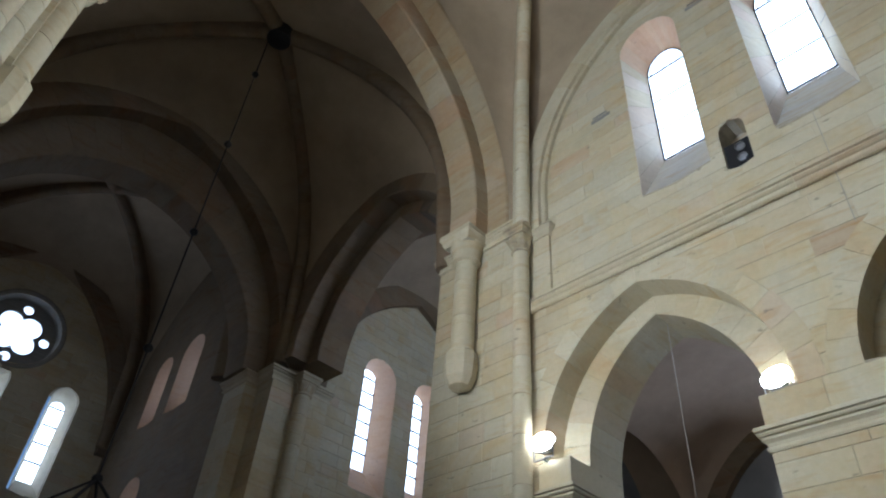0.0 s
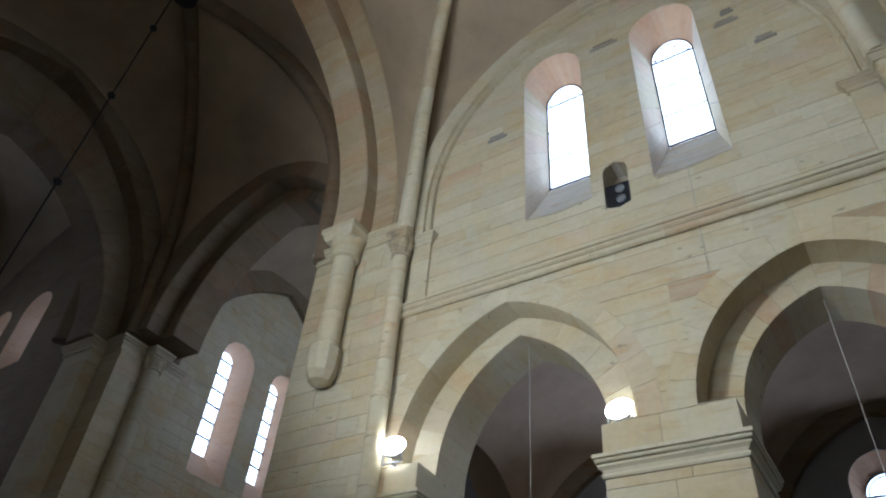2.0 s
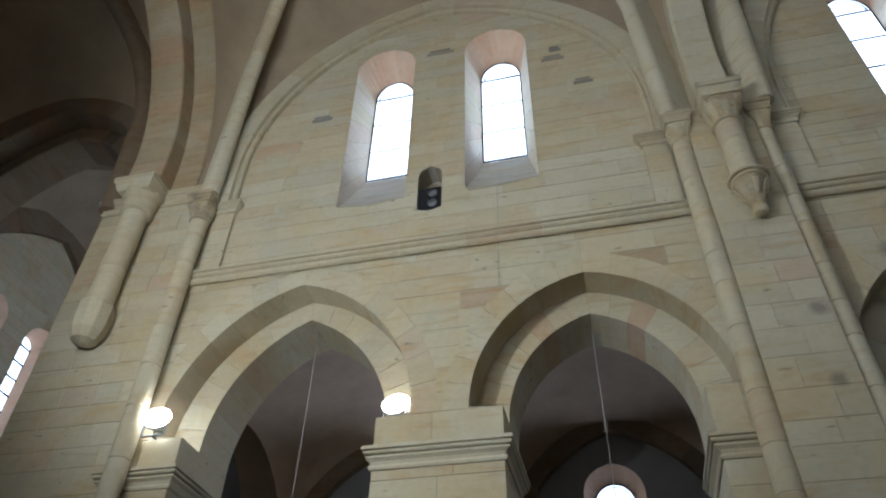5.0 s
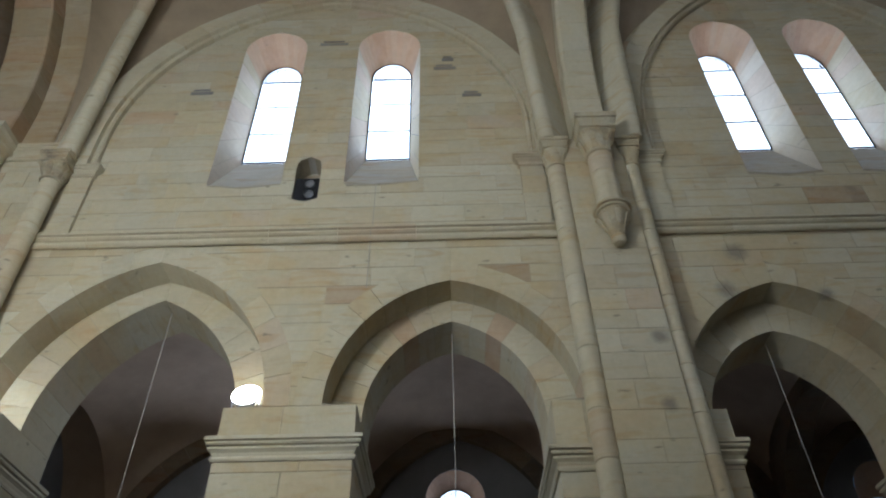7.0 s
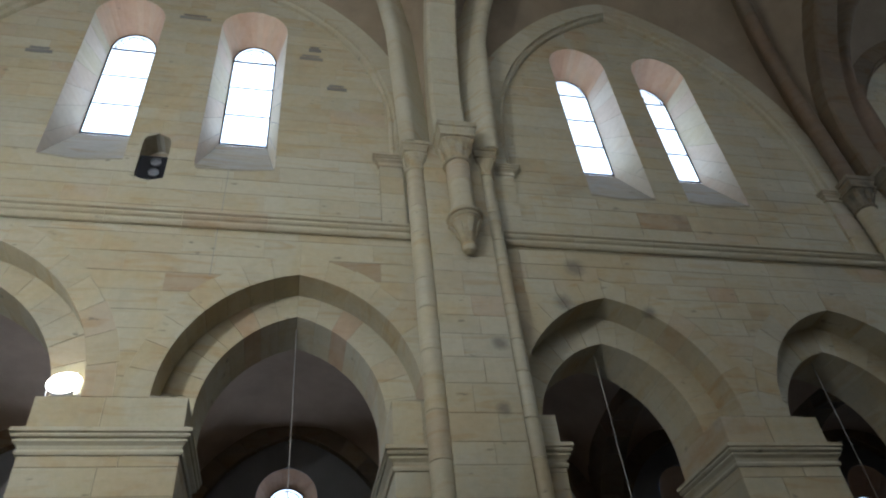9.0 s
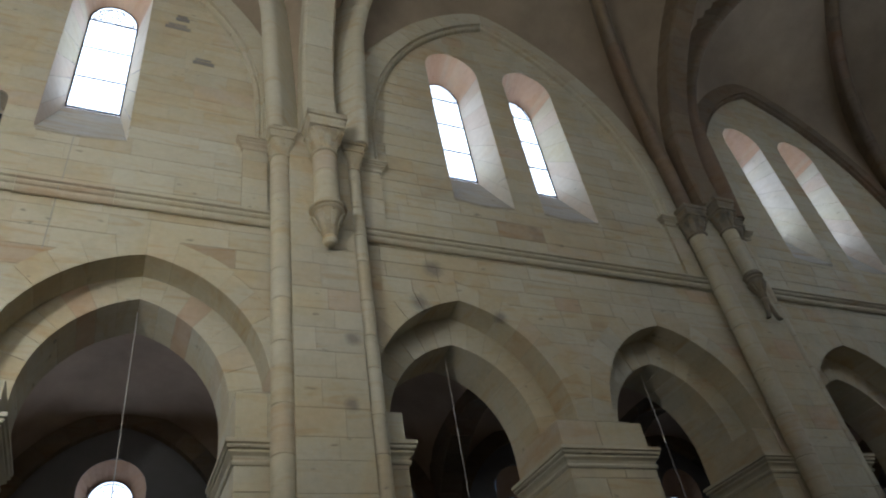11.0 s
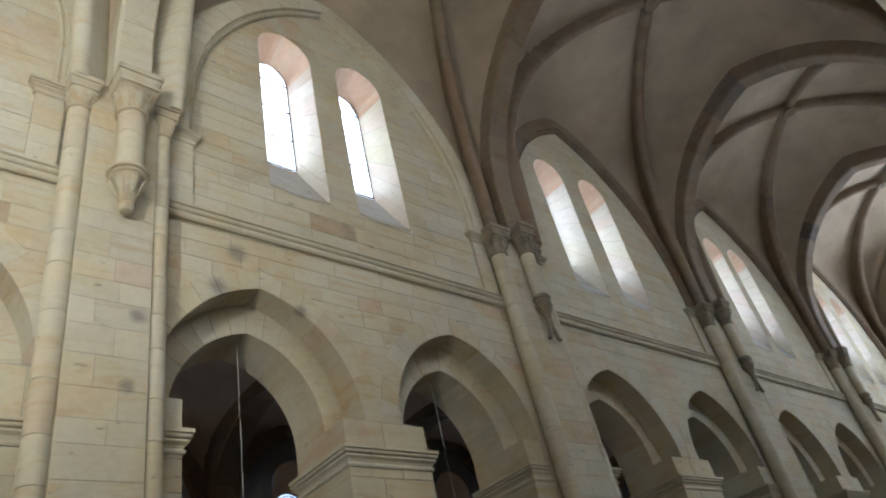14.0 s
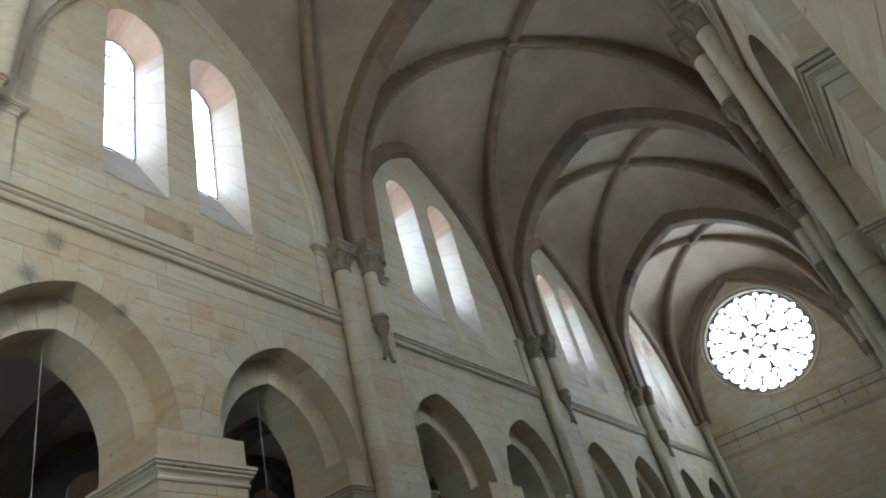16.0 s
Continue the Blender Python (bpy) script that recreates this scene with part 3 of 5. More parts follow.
def capital(g, x, y, z0, z1, r, w, d=None):
    """A bell capital: necking ring, a plain bell turning square with curled knobs, a tall stepped abacus; top at z1."""
    h = z1 - z0
    g.lathe(x, y, [(r * 0.95, z0 - 0.035), (r * 1.14, z0 - 0.03), (r * 1.22, z0), (r * 1.14, z0 + 0.03), (r * 0.95, z0 + 0.035)], 18)
    n = 24
    rings = []
    for u, k in ((0.0, 0.0), (0.2, 0.04), (0.4, 0.16), (0.6, 0.38), (0.8, 0.68), (0.95, 0.88), (1.0, 0.90)):
        ring = []
        for i in range(n):
            a = 2 * math.pi * i / n
            c, sn = math.cos(a), math.sin(a)
            sq = w * 0.86 / max(abs(c), abs(sn))
            q = r * 1.0 * (1 - k) + min(sq, w * 1.08) * k
            ring.append((x + q * c, y + q * sn, z0 + h * 0.60 * u))
        rings.append(ring)
    g.loft(rings, True, True)
    # curled knobs: high at the corners and the middle of each face, lower ones between
    for k in range(8):
        a = math.pi * k / 4
        corner = k % 2
        for f, q, kr in ((0.50, w * (1.06 if corner else 0.80), 0.17), (0.27, r * 1.12, 0.11)):
            if f < 0.4 and corner:
                continue
            ca, sa, b = math.cos(a), math.sin(a), r * kr * (1.15 if corner else 0.95)
            rr = [(b * 0.25, -b * 1.5), (b * 0.8, -b * 0.9), (b, 0.0), (b * 0.75, b * 0.7), (b * 0.2, b)]
            g.lathe(x + q * ca, y + q * sa, [(p, z0 + h * f + u) for p, u in rr], 8)
    # upright leaves with curling tips
    for k in range(8):
        a = math.pi * k / 4
        ca, sa, tip = math.cos(a), math.sin(a), w * (1.16 if k % 2 else 0.92)
        rings = []
        for f, q, wd in ((0.04, r * 1.0, r * 0.10), (0.18, r * 1.10, r * 0.30), (0.32, r * 0.72 + tip * 0.36, r * 0.34), (0.44, tip * 0.86, r * 0.26), (0.52, tip * 1.0, r * 0.18), (0.48, tip * 1.08, r * 0.06)):
            rings.append([(x + ca * (q + wd * 0.35 * math.cos(b)) - sa * wd * math.sin(b), y + sa * (q + wd * 0.35 * math.cos(b)) + ca * wd * math.sin(b), z0 + h * f) for b in [i * math.pi / 3 for i in range(6)]])
        g.loft(rings, True, True)
    rings = []
    for dz, k in ((0.59, 0.80), (0.60, 0.92), (0.655, 0.93), (0.665, 0.82), (0.685, 0.82), (0.70, 0.86), (0.76, 0.90), (0.80, 0.98), (0.84, 0.99), (0.845, 0.90), (0.87, 0.90), (0.875, 1.03), (1.0, 1.04)):
        rings.append([(x - w * k, y - w * k, z0 + h * dz), (x + w * k, y - w * k, z0 + h * dz), (x + w * k, y + w * k, z0 + h * dz), (x - w * k, y + w * k, z0 + h * dz)])
    g.loft(rings, True, True)


def shaft(g, x, y, z0, z1, r, seed=0):
    """A round shaft of drums."""
    rnd = random.Random(seed)
    z = z0
    while z < z1 - 0.02:
        e = min(z1, z + rnd.uniform(0.55, 1.05))
        if z1 - e < 0.25:
            e = z1
        g.lathe(x, y, [(r - 0.016, z), (r - 0.012, z + 0.004), (r, z + 0.012), (r, e - 0.012), (r - 0.012, e - 0.004), (r - 0.016, e)], 18)
        z = e


def strip(g, x0, x1, v0, v1, z0, z1, s, seed=1, split=False):
    rnd = random.Random(seed)
    z = z0
    while z < z1 - 0.02:
        e = min(z1, z + rnd.uniform(0.32, 0.5))
        if z1 - e < 0.15:
            e = z1
        cuts = [x0, x1]
        if split and rnd.random() < 0.75:
            cuts = [x0, x0 + (x1 - x0) * rnd.uniform(0.3, 0.7), x1]
        for a, b in zip(cuts[:-1], cuts[1:]):
            block_solid(g, [(a + 0.001, z + 0.002), (b - 0.001, z + 0.002), (b - 0.001, e - 0.002), (a + 0.001, e - 0.002)], s, v0, v1, 0.003)
        z = e


SHAFT_V, CORBEL_V = V - 0.22, V - 0.52


def wall_respond(s, x, seed):
    """The bundle at a bay line: a flat pilaster, two shafts from the floor, a corbelled shaft between them."""
    t = thing("wall_respond", "bundled sandstone wall shafts with leaf capitals and a corbelled middle shaft", "column", "nave wall shafts", "structure")
    y = lambda v: YC + s * v
    g = Geo(); strip(g, x - 0.54, x + 0.54, V - 0.36, V + 0.1, 0, 11.85, s, seed, True)
    if s == 1 and x < 13:
        pieces("pilaster", "block", g, ASHLAR, t)
    else:
        part("pilaster", g, ASHLAR, t)
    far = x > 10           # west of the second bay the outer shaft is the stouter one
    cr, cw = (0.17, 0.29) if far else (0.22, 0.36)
    for sx in (-1, 1):
        r, w, zc = (0.20, 0.33, 11.06) if far and sx < 0 else (0.17, 0.25, 11.16) if sx < 0 else (0.14, 0.23, 11.16)
        g2 = Geo(); shaft(g2, x + sx * 0.67, y(SHAFT_V), 0, zc, r, seed + sx)
        if s == 1 and x < 13:
            pieces("shaft", "drum", g2, DRESSED, t, True)
        else:
            part("shaft", g2, DRESSED, t, smooth=True)
        g2 = Geo(); capital(g2, x + sx * 0.67, y(SHAFT_V), zc, 11.80, r, w)
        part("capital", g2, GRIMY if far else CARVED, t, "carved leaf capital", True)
        g2 = Geo(); strip(g2, x + sx * 1.08 - 0.22, x + sx * 1.08 + 0.22, V - 0.07, V + 0.1, STRING1, 11.45, s, seed + 9)
        part("side_strip", g2, ASHLAR, t)
        g2 = Geo(); moulding_rect(g2, x + sx * 1.08 - 0.2, x + sx * 1.08 + 0.2, V - 0.05, V + 0.08, 11.45, s, MOULD, 0.75)
        part("impost", g2, DRESSED, t)
    g2 = Geo(); shaft(g2, x + 0.06, y(CORBEL_V), 9.88, 11.12, cr, seed + 3)
    part("corbel_shaft", g2, DRESSED, t, smooth=True)
    g2 = Geo(); capital(g2, x + 0.06, y(CORBEL_V), 11.12, 11.95, cr, cw)
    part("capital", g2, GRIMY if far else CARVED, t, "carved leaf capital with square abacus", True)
    g2 = Geo()
    q = 0.68 if far else 1.0
    g2.lathe(x + 0.06, y(CORBEL_V), [(r * q, z) for r, z in ((0.03, 9.05), (0.09, 9.07), (0.125, 9.13), (0.12, 9.19), (0.09, 9.23), (0.13, 9.27), (0.15, 9.42), (0.185, 9.56), (0.23, 9.66), (0.25, 9.70))], 18)
    for zr, rr in ((9.735, 0.285 * q), (9.80, 0.325 * q), (9.865, 0.275 * q)):
        g2.lathe(x + 0.06, y(CORBEL_V), [(rr - 0.07, zr - 0.034), (rr - 0.012, zr - 0.026), (rr, zr), (rr - 0.012, zr + 0.026), (rr - 0.07, zr + 0.034)], 20)
    for leaf in range(7):
        a = leaf * 2 * math.pi / 7 + 0.3
        cx_, cy_ = math.cos(a), math.sin(a)
        rings = []
        for dz, ro, wd in ((9.36, 0.15, 0.02), (9.46, 0.19, 0.05), (9.56, 0.235, 0.065), (9.62, 0.27, 0.05), (9.60, 0.30, 0.02)):
            rings.append([(x + 0.06 + cx_ * (ro * q + wd * 0.5 * math.cos(b)) - cy_ * wd * math.sin(b), y(CORBEL_V) + cy_ * (ro * q + wd * 0.5 * math.cos(b)) + cx_ * wd * math.sin(b), dz + 0.01 * math.cos(b)) for b in [k * math.pi / 3 for k in range(6)]])
        g2.loft(rings, True, True)
    if far:
        for dx, a in ((-0.07, -0.5), (0.07, 0.5)):
            g2.loft([[(x + 0.06 + dx * f + 0.05 * w * math.cos(b), y(CORBEL_V) + 0.05 * w * math.sin(b), z) for b in [k * math.pi / 4 for k in range(8)]] for f, w, z in ((0.3, 1.2, 9.12), (0.9, 1.1, 8.95), (1.5, 1.0, 8.80), (2.4, 1.1, 8.70), (2.9, 0.5, 8.70))], True, True)
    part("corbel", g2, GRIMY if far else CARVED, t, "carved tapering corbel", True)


for s in (1, -1):
    for k in (1, 2, 3, 4):
        wall_respond(s, B[k], 40 * k + s)

# ---- vaults ----


def ell(b, rise):
    return rise * math.sqrt(max(0.0, 1 - b * b)) ** 0.64


def pshape(r, w, h):
    """Rise at fraction r of the half span of a pointed arch."""
    R = (w * w + h * h) / (2 * w)
    return math.sqrt(max(0.0, R * R - (w * abs(r) + R - w) ** 2))


def vault_height(a, b, hx, hy, spring, key, wall_apex, trans_apex):
    """Height at normalised place (a along x, b across), each -1..1."""
    A, Bb = abs(a), abs(b)
    if Bb >= A:
        u, r, w, ap = Bb, (A / Bb if Bb > 1e-6 else 0.0), hx, wall_apex
    else:
        u, r, w, ap = A, Bb / A, hy, trans_apex
    d = spring + ell(u, key - spring)
    ridge = key + (ap - key) * (u ** 1.6)
    h = ap - spring
    q = max(w, 0.84 * h)
    return d + (ridge - d) * pshape(r, w, q) / q


def vault_web(name, x0, x1, y0, y1, spring, key, wall_apex, trans_apex, label, n=44, mat=PLASTER, up=0.0):
    g = Geo()
    hx, hy = (x1 - x0) / 2, (y1 - y0) / 2
    for j in range(n + 1):
        for i in range(n + 1):
            a, b = -1 + 2 * i / n, -1 + 2 * j / n
            g.v.append(((x0 + x1) / 2 + a * hx, (y0 + y1) / 2 + b * hy, up + vault_height(a, b, hx, hy, spring, key, wall_apex, trans_apex)))
    for j in range(n):
        for i in range(n):
            k = j * (n + 1) + i
            g.f.append((k, k + 1, k + n + 2, k + n + 1))
    ob = part(name, g, mat, smooth=True)
    tagged(ob, label, "ceiling", "", "structure")
    return ob


def sweep(g, pts, prof, seg=1, gap=0.004):
    """Sweep a profile (side, down) along a line in a vertical plane; seg > 1 cuts it into stones of that many steps."""
    P = [Vector(p) for p in pts]
    flat = (P[-1] - P[0]); flat.z = 0
    if flat.length < 1e-6:
        flat = P[len(P) // 2] - P[0]; flat.z = 0
    flat.normalize()
    side = Vector((0, 0, 1)).cross(flat)
    rings = []
    for i, p in enumerate(P):
        tan = (P[min(i + 1, len(P) - 1)] - P[max(i - 1, 0)]).normalized()
        nor = side.cross(tan)
        if nor.z > 0 and abs(nor.z) > 0.0:
            nor = -nor
        rings.append((p, nor, tan))
    # keep the inward normal continuous
    for i in range(1, len(rings)):
        if rings[i][1].dot(rings[i - 1][1]) < 0:
            rings[i] = (rings[i][0], -rings[i][1], rings[i][2])
    step = max(1, seg)
    for i in range(0, len(rings) - 1, step):
        j = min(i + step, len(rings) - 1)
        out = []
        for q in range(i, j + 1):
            p, nor, tan = rings[q]
            sh = tan * (gap if q == i else -gap if q == j else 0)
            out.append([p + sh + side * sx + nor * dn for sx, dn in prof])
        g.loft(out, True, True)


def round_prof(r, back=0.12, n=8):
    return [(r * math.cos(math.pi * i / n), back + r * math.sin(math.pi * i / n)) for i in range(n + 1)] + [(-r, -0.5), (r, -0.5)]


SPRING, KEY, TAP = 11.78, 20.0, 19.15
RIBP = round_prof(0.17, 0.16)


def rib_between(p0, key, spring, kz, n=28):
    """A diagonal rib from its springing to the key, on the web's line."""
    out = []
    for i in range(n + 1):
        u = 1 - i / n
        out.append((key[0] + (p0[0] - key[0]) * u, key[1] + (p0[1] - key[1]) * u, spring + ell(u, kz - spring)))
    return out


# wall arches: centre, half width, where the curve begins, apex
WALL_ARCH = [(-2.52, 4.12, 12.6, 17.35), (7.47, 3.50, 12.3, 17.80)] + [((B[k] + B[k + 1]) / 2, 3.80, 12.3, 18.2) for k in (2, 3, 4)]


def stilted(line, foot):
    """An arch line with upright feet below its springing."""
    (xa, za), (xb, zb) = line[0], line[-1]
    m = max(1, round((za - foot) / 0.35))
    up = [foot + (za - foot) * i / m for i in range(m)]
    return [(xa, z) for z in up] + line + [(xb, z) for z in reversed(up)]


def vault_bay(k):
    x0, x1 = B[k] + 0.30, B[k + 1] - 0.24
    if k == 4:
        x1 = B[5]
    y0, y1 = YC - V + 0.02, YC + V - 0.02
    vault_web("ceiling", x0, x1, y0, y1, SPRING - 0.25, KEY + 0.02, WALL_ARCH[k][3] + 0.42, TAP, "domed rib vault web of greyish plaster")
    cx = (x0 + x1) / 2
    for sx in (-1, 1):
        for s in (-1, 1):
            g = Geo()
            ex = x0 + 0.42 if sx < 0 else x1 - 0.42
            pts = rib_between((ex, YC + s * (V - 0.24)), (cx, YC), SPRING, KEY)
            sweep(g, pts, RIBP, 2)
            # pale stone where the floodlights reach, darkened stone westward: their light is coloured in
            ob = pieces("vault_rib", "rib_stone", g, DRESSED if k == 0 or k == 1 and sx < 0 else SHADESTONE, None, True) if k in (0, 1, 2) else part("vault_rib", g, SHADESTONE, None, "", True)
            tagged(ob, "rounded sandstone diagonal vault rib", "vault rib", "vault ribs", "structure")
    g = Geo()
    g.lathe(cx, YC, [(0.03, KEY - 0.42), (0.10, KEY - 0.42), (0.12, KEY - 0.39), (0.2, KEY - 0.39), (0.24, KEY - 0.40), (0.28, KEY - 0.36), (0.28, KEY + 0.0)], 24)
    tagged(part("vault_boss", g, SHADESTONE, None, "", True), "round carved boss where the vault ribs meet", "boss", "vault bosses", "structure")
    # wall arches
    for s in (1, -1):
        ac, hw, asp, aap = WALL_ARCH[k]
        h, pt = pointed(ac, hw, aap - asp, asp)
        g = Geo()
        ln = stilted(arch_line(pt, 0.06, 20), 11.7)
        sweep(g, [at(x, V - 0.04, z, s) for x, z in ln], [(-0.15, -0.5), (0.15, -0.5), (0.15, -0.06), (0.06, -0.05), (0.06, -0.015), (0.10, 0.02), (0.06, 0.06), (-0.06, 0.06), (-0.10, 0.02), (-0.06, -0.015), (-0.06, -0.05), (-0.15, -0.06)], 2)
        # bays within the floods' reach stay pale, the rest carry shade in their colour
        if s == 1 and k < 2:
            ob = pieces("wall_arch", "voussoir", g, DRESSED, None)
        else:
            ob = part("wall_arch", g, SHADESTONE if k > 1 else DRESSED)
        tagged(ob, "sandstone wall arch framing the clerestory windows", "arch", "wall arches", "structure")


for k in range(5):
    vault_bay(k)


def transverse_arch(x, v, spring, apex, thick, prof_w, name="transverse_arch", seg=2):
    """A broad pointed arch across the nave."""
    h, pt = pointed(YC, v, apex - spring, spring)
    g = Geo()
    ln = stilted(arch_line(pt, 0, 22), 11.95)
    w = prof_w
    prof = [(-w, 0.0), (-w + 0.05, 0.05), (w - 0.05, 0.05), (w, 0.0), (w, -thick), (-w, -thick)]
    sweep(g, [(x, y, z) for y, z in ln], prof, seg)
    # the flood-lit first arch is pale; the others have shade mixed into the stone
    ob = pieces(name, "voussoir", g, DRESSED if x < 5 else SHADESTONE, None)
    return tagged(ob, "broad pointed sandstone arch across the nave", "arch", "transverse arches", "structure")


for k in (1, 2, 3, 4):
    transverse_arch(B[k] + 0.04, V - 0.50, 12.8, 18.55, 1.0, 0.33)

# ---- west wall and rose ----
XW = 41.75
RZ, RR = 14.95, 2.90


def disc_wall(x0, x1, y0, y1, z0, z1, cy, cz, r, n=48):
    """A wall across x with one round hole."""
    g = Geo()
    ring = []
    angs = sorted([2 * math.pi * i / n for i in range(n)] + [math.atan2(b - cz, a - cy) % (2 * math.pi) for a in (y0, y1) for b in (z0, z1)])
    n = len(angs)
    for a in angs:
        c, sn = math.cos(a), math.sin(a)
        k = min(((y1 - cy) / c if c > 0 else (y0 - cy) / c) if abs(c) > 1e-9 else 1e9, ((z1 - cz) / sn if sn > 0 else (z0 - cz) / sn) if abs(sn) > 1e-9 else 1e9)
        ring.append(((cy + r * c, cz + r * sn), (cy + k * c, cz + k * sn)))
    for i in range(n):
        (a, b), (c, d) = ring[i], ring[(i + 1) % n]
        g.loop_prism([(x0, *a), (x0, *b), (x0, *d), (x0, *c)], [(x1, *a), (x1, *b), (x1, *d), (x1, *c)])
    return g


tagged(part("wall_west", disc_wall(XW, XW + 1.4, YC - V - 0.1, YC + V + 0.1, 0, 21, YC, RZ, RR), MORTAR), "west wall of dim grey sandstone below the rose", "wall", "", "structure")


def cross_blocks(name, parent, x, y0, y1, z0, z1, holes, seed, face=-1, mat=None, thick=0.012, lo=0.55, hi=1.1, row=(0.32, 0.42)):
    """Ashlar on a wall that stands across the nave; holes: (centre y, half width by height)."""
    rnd = random.Random(seed)
    g = Geo()
    for za, zb in rows_of(z0, z1, rnd, *row):
        for poly in course_blocks(holes, y0, y1, za, zb, rnd, 0.008, lo, hi):
            c = 0.006
            cy, cz = sum(p[0] for p in poly) / len(poly), sum(p[1] for p in poly) / len(poly)
            small = [(a + (cy - a) * min(1, c / max(0.05, abs(cy - a))), b + (cz - b) * min(1, c / max(0.05, abs(cz - b)))) for a, b in poly]
            g.loft([[(x - face * 0.004, a, b) for a, b in poly], [(x + face * (thick - c), a, b) for a, b in poly], [(x + face * thick, a, b) for a, b in small]], True)
            k = len(g.v) - len(poly)
            g.f.append(tuple(range(k, k + len(poly))))
    if parent.name == "wall_transept_east_north":
        return pieces(name, "block", g, mat or ASHLAR, parent)
    ob = part(name, g, mat or ASHLAR, parent)
    ob["kind"] = "stuff"
    return ob


WW = bpy.data.objects["wall_west"]
cross_blocks("stones", WW, XW, YC - V, YC + V, 4, 20.4, [(YC, lambda z: math.sqrt(max(0, (RR + 0.33) ** 2 - (z - RZ) ** 2)))], 91)


def rose_window():
    t = thing("window_rose", "large round rose window with stone tracery of many circles", "window", "", "structure")
    g = Geo()
    n = 64
    rings = []
    for r, x in ((RR + 0.34, XW - 0.01), (RR + 0.34, XW - 0.06), (RR + 0.26, XW - 0.09), (RR + 0.20, XW - 0.06), (RR + 0.16, XW - 0.01), (RR, XW + 0.25), (RR, XW + 0.6)):
        rings.append([(x, YC + r * math.cos(2 * math.pi * i / n), RZ + r * math.sin(2 * math.pi * i / n)) for i in range(n)])
    g.loft(rings, True)
    part("rose_frame", g, DRESSED, t, "moulded round stone frame", True)
    # pierced plate: each light is a hoop, the rest is filled by a plate of stone behind the openings
    lights = [(0.62 * math.cos(2 * math.pi * (k + 0.25) / 6), 0.62 * math.sin(2 * math.pi * (k + 0.25) / 6), 0.305, 0.305, 0) for k in range(6)] + [(0, 0, 0.28, 0.28, 0)]
    for k in range(8):
        a = 2 * math.pi * (k + 0.5) / 8
        lights.append((1.34 * math.cos(a), 1.34 * math.sin(a), 0.495, 0.495, a))
    for k in range(16):
        a = 2 * math.pi * (k + 0.5) / 16
        lights.append((2.07 * math.cos(a), 2.07 * math.sin(a), 0.43, 0.40, a))
        a = 2 * math.pi * k / 16
        lights.append((2.40 * math.cos(a), 2.42 * math.sin(a), 0.14, 0.15, a))
    for k in range(8):
        a = 2 * math.pi * k / 8
        lights.append((1.66 * math.cos(a), 1.66 * math.sin(a), 0.15, 0.15, a))
        lights.append((1.02 * math.cos(a), 1.02 * math.sin(a), 0.11, 0.10, a))
    lights = [(q[0] * 1.124, q[1] * 1.124, q[2] * 1.124, q[3] * 1.124, q[4]) for q in lights]
    g = Geo()
    rows = 140
    for i in range(rows):
        z0, z1 = -RR + 2 * RR * i / rows, -RR + 2 * RR * (i + 1) / rows
        zm = (z0 + z1) / 2
        half = math.sqrt(max(0, RR * RR - zm * zm))
        cuts = []
        for dy, dz, ra, rb, a in lights:
            ra, rb = ra * 0.875, rb * 0.875
            # chord of the turned ellipse at this height
            c, sn, q = math.cos(a), math.sin(a), zm - dz
            A = (c / ra) ** 2 + (sn / rb) ** 2
            H = q * sn * c * (1 / ra ** 2 - 1 / rb ** 2)
            C = q * q * ((sn / ra) ** 2 + (c / rb) ** 2) - 1
            disc = H * H - A * C
            if disc > 0:
                cuts.append((dy + (-H - math.sqrt(disc)) / A, dy + (-H + math.sqrt(disc)) / A))
        y = -half
        for a0, b0 in sorted(cuts) + [(half, half)]:
            if a0 > y + 0.002:
                g.box(XW + 0.44, XW + 0.5, YC + y, YC + min(a0, half), RZ + z0, RZ + z1)
            y = max(y, b0)
    part("tracery", g, DARKBLOCK, t, "dark grey stone tracery plate")
    for dy, dz, ra, rb, a in lights:
        g, m = Geo(), 22
        ra, rb = ra * 0.875, rb * 0.875
        ca, sa = math.cos(a), math.sin(a)
        g.loft([[(x, YC + dy + (ra + e) * math.cos(q) * ca - (rb + e) * math.sin(q) * sa, RZ + dz + (ra + e) * math.cos(q) * sa + (rb + e) * math.sin(q) * ca) for q in [2 * math.pi * i / m for i in range(m)]] for x, e in ((XW + 0.44, 0.0), (XW + 0.40, 0.008), (XW + 0.39, 0.02), (XW + 0.40, 0.032), (XW + 0.44, 0.04))], True)
        part("hoop", g, DARKBLOCK, t, "", True)
    g = Geo()
    g.add([(XW + 0.54, YC + RR * math.cos(2 * math.pi * i / n), RZ + RR * math.sin(2 * math.pi * i / n)) for i in range(n)], [tuple(range(n))])
    o = part("pane", g, GLASS, t, "bright clear glass")
    o.visible_shadow = False
    area_lamp("daylight", (XW + 0.62, YC, RZ), (0, YC, RZ), 2 * RR, 2 * RR, ROSE_WATTS, DAY)


rose_window()
g = Geo()
prof = [(0.0, 0.0), (0.05, 0.0), (0.09, 0.12), (0.12, 0.2), (0.12, 0.3), (0.0, 0.32)]
g.loop_prism([(XW - 0.013 - d, YC - V, 9.58 + u) for d, u in prof], [(XW - 0.013 - d, YC + V, 9.58 + u) for d, u in prof])
tagged(part("trim", g, DRESSED), "moulded string course on the west wall", "string course", "", "structure")
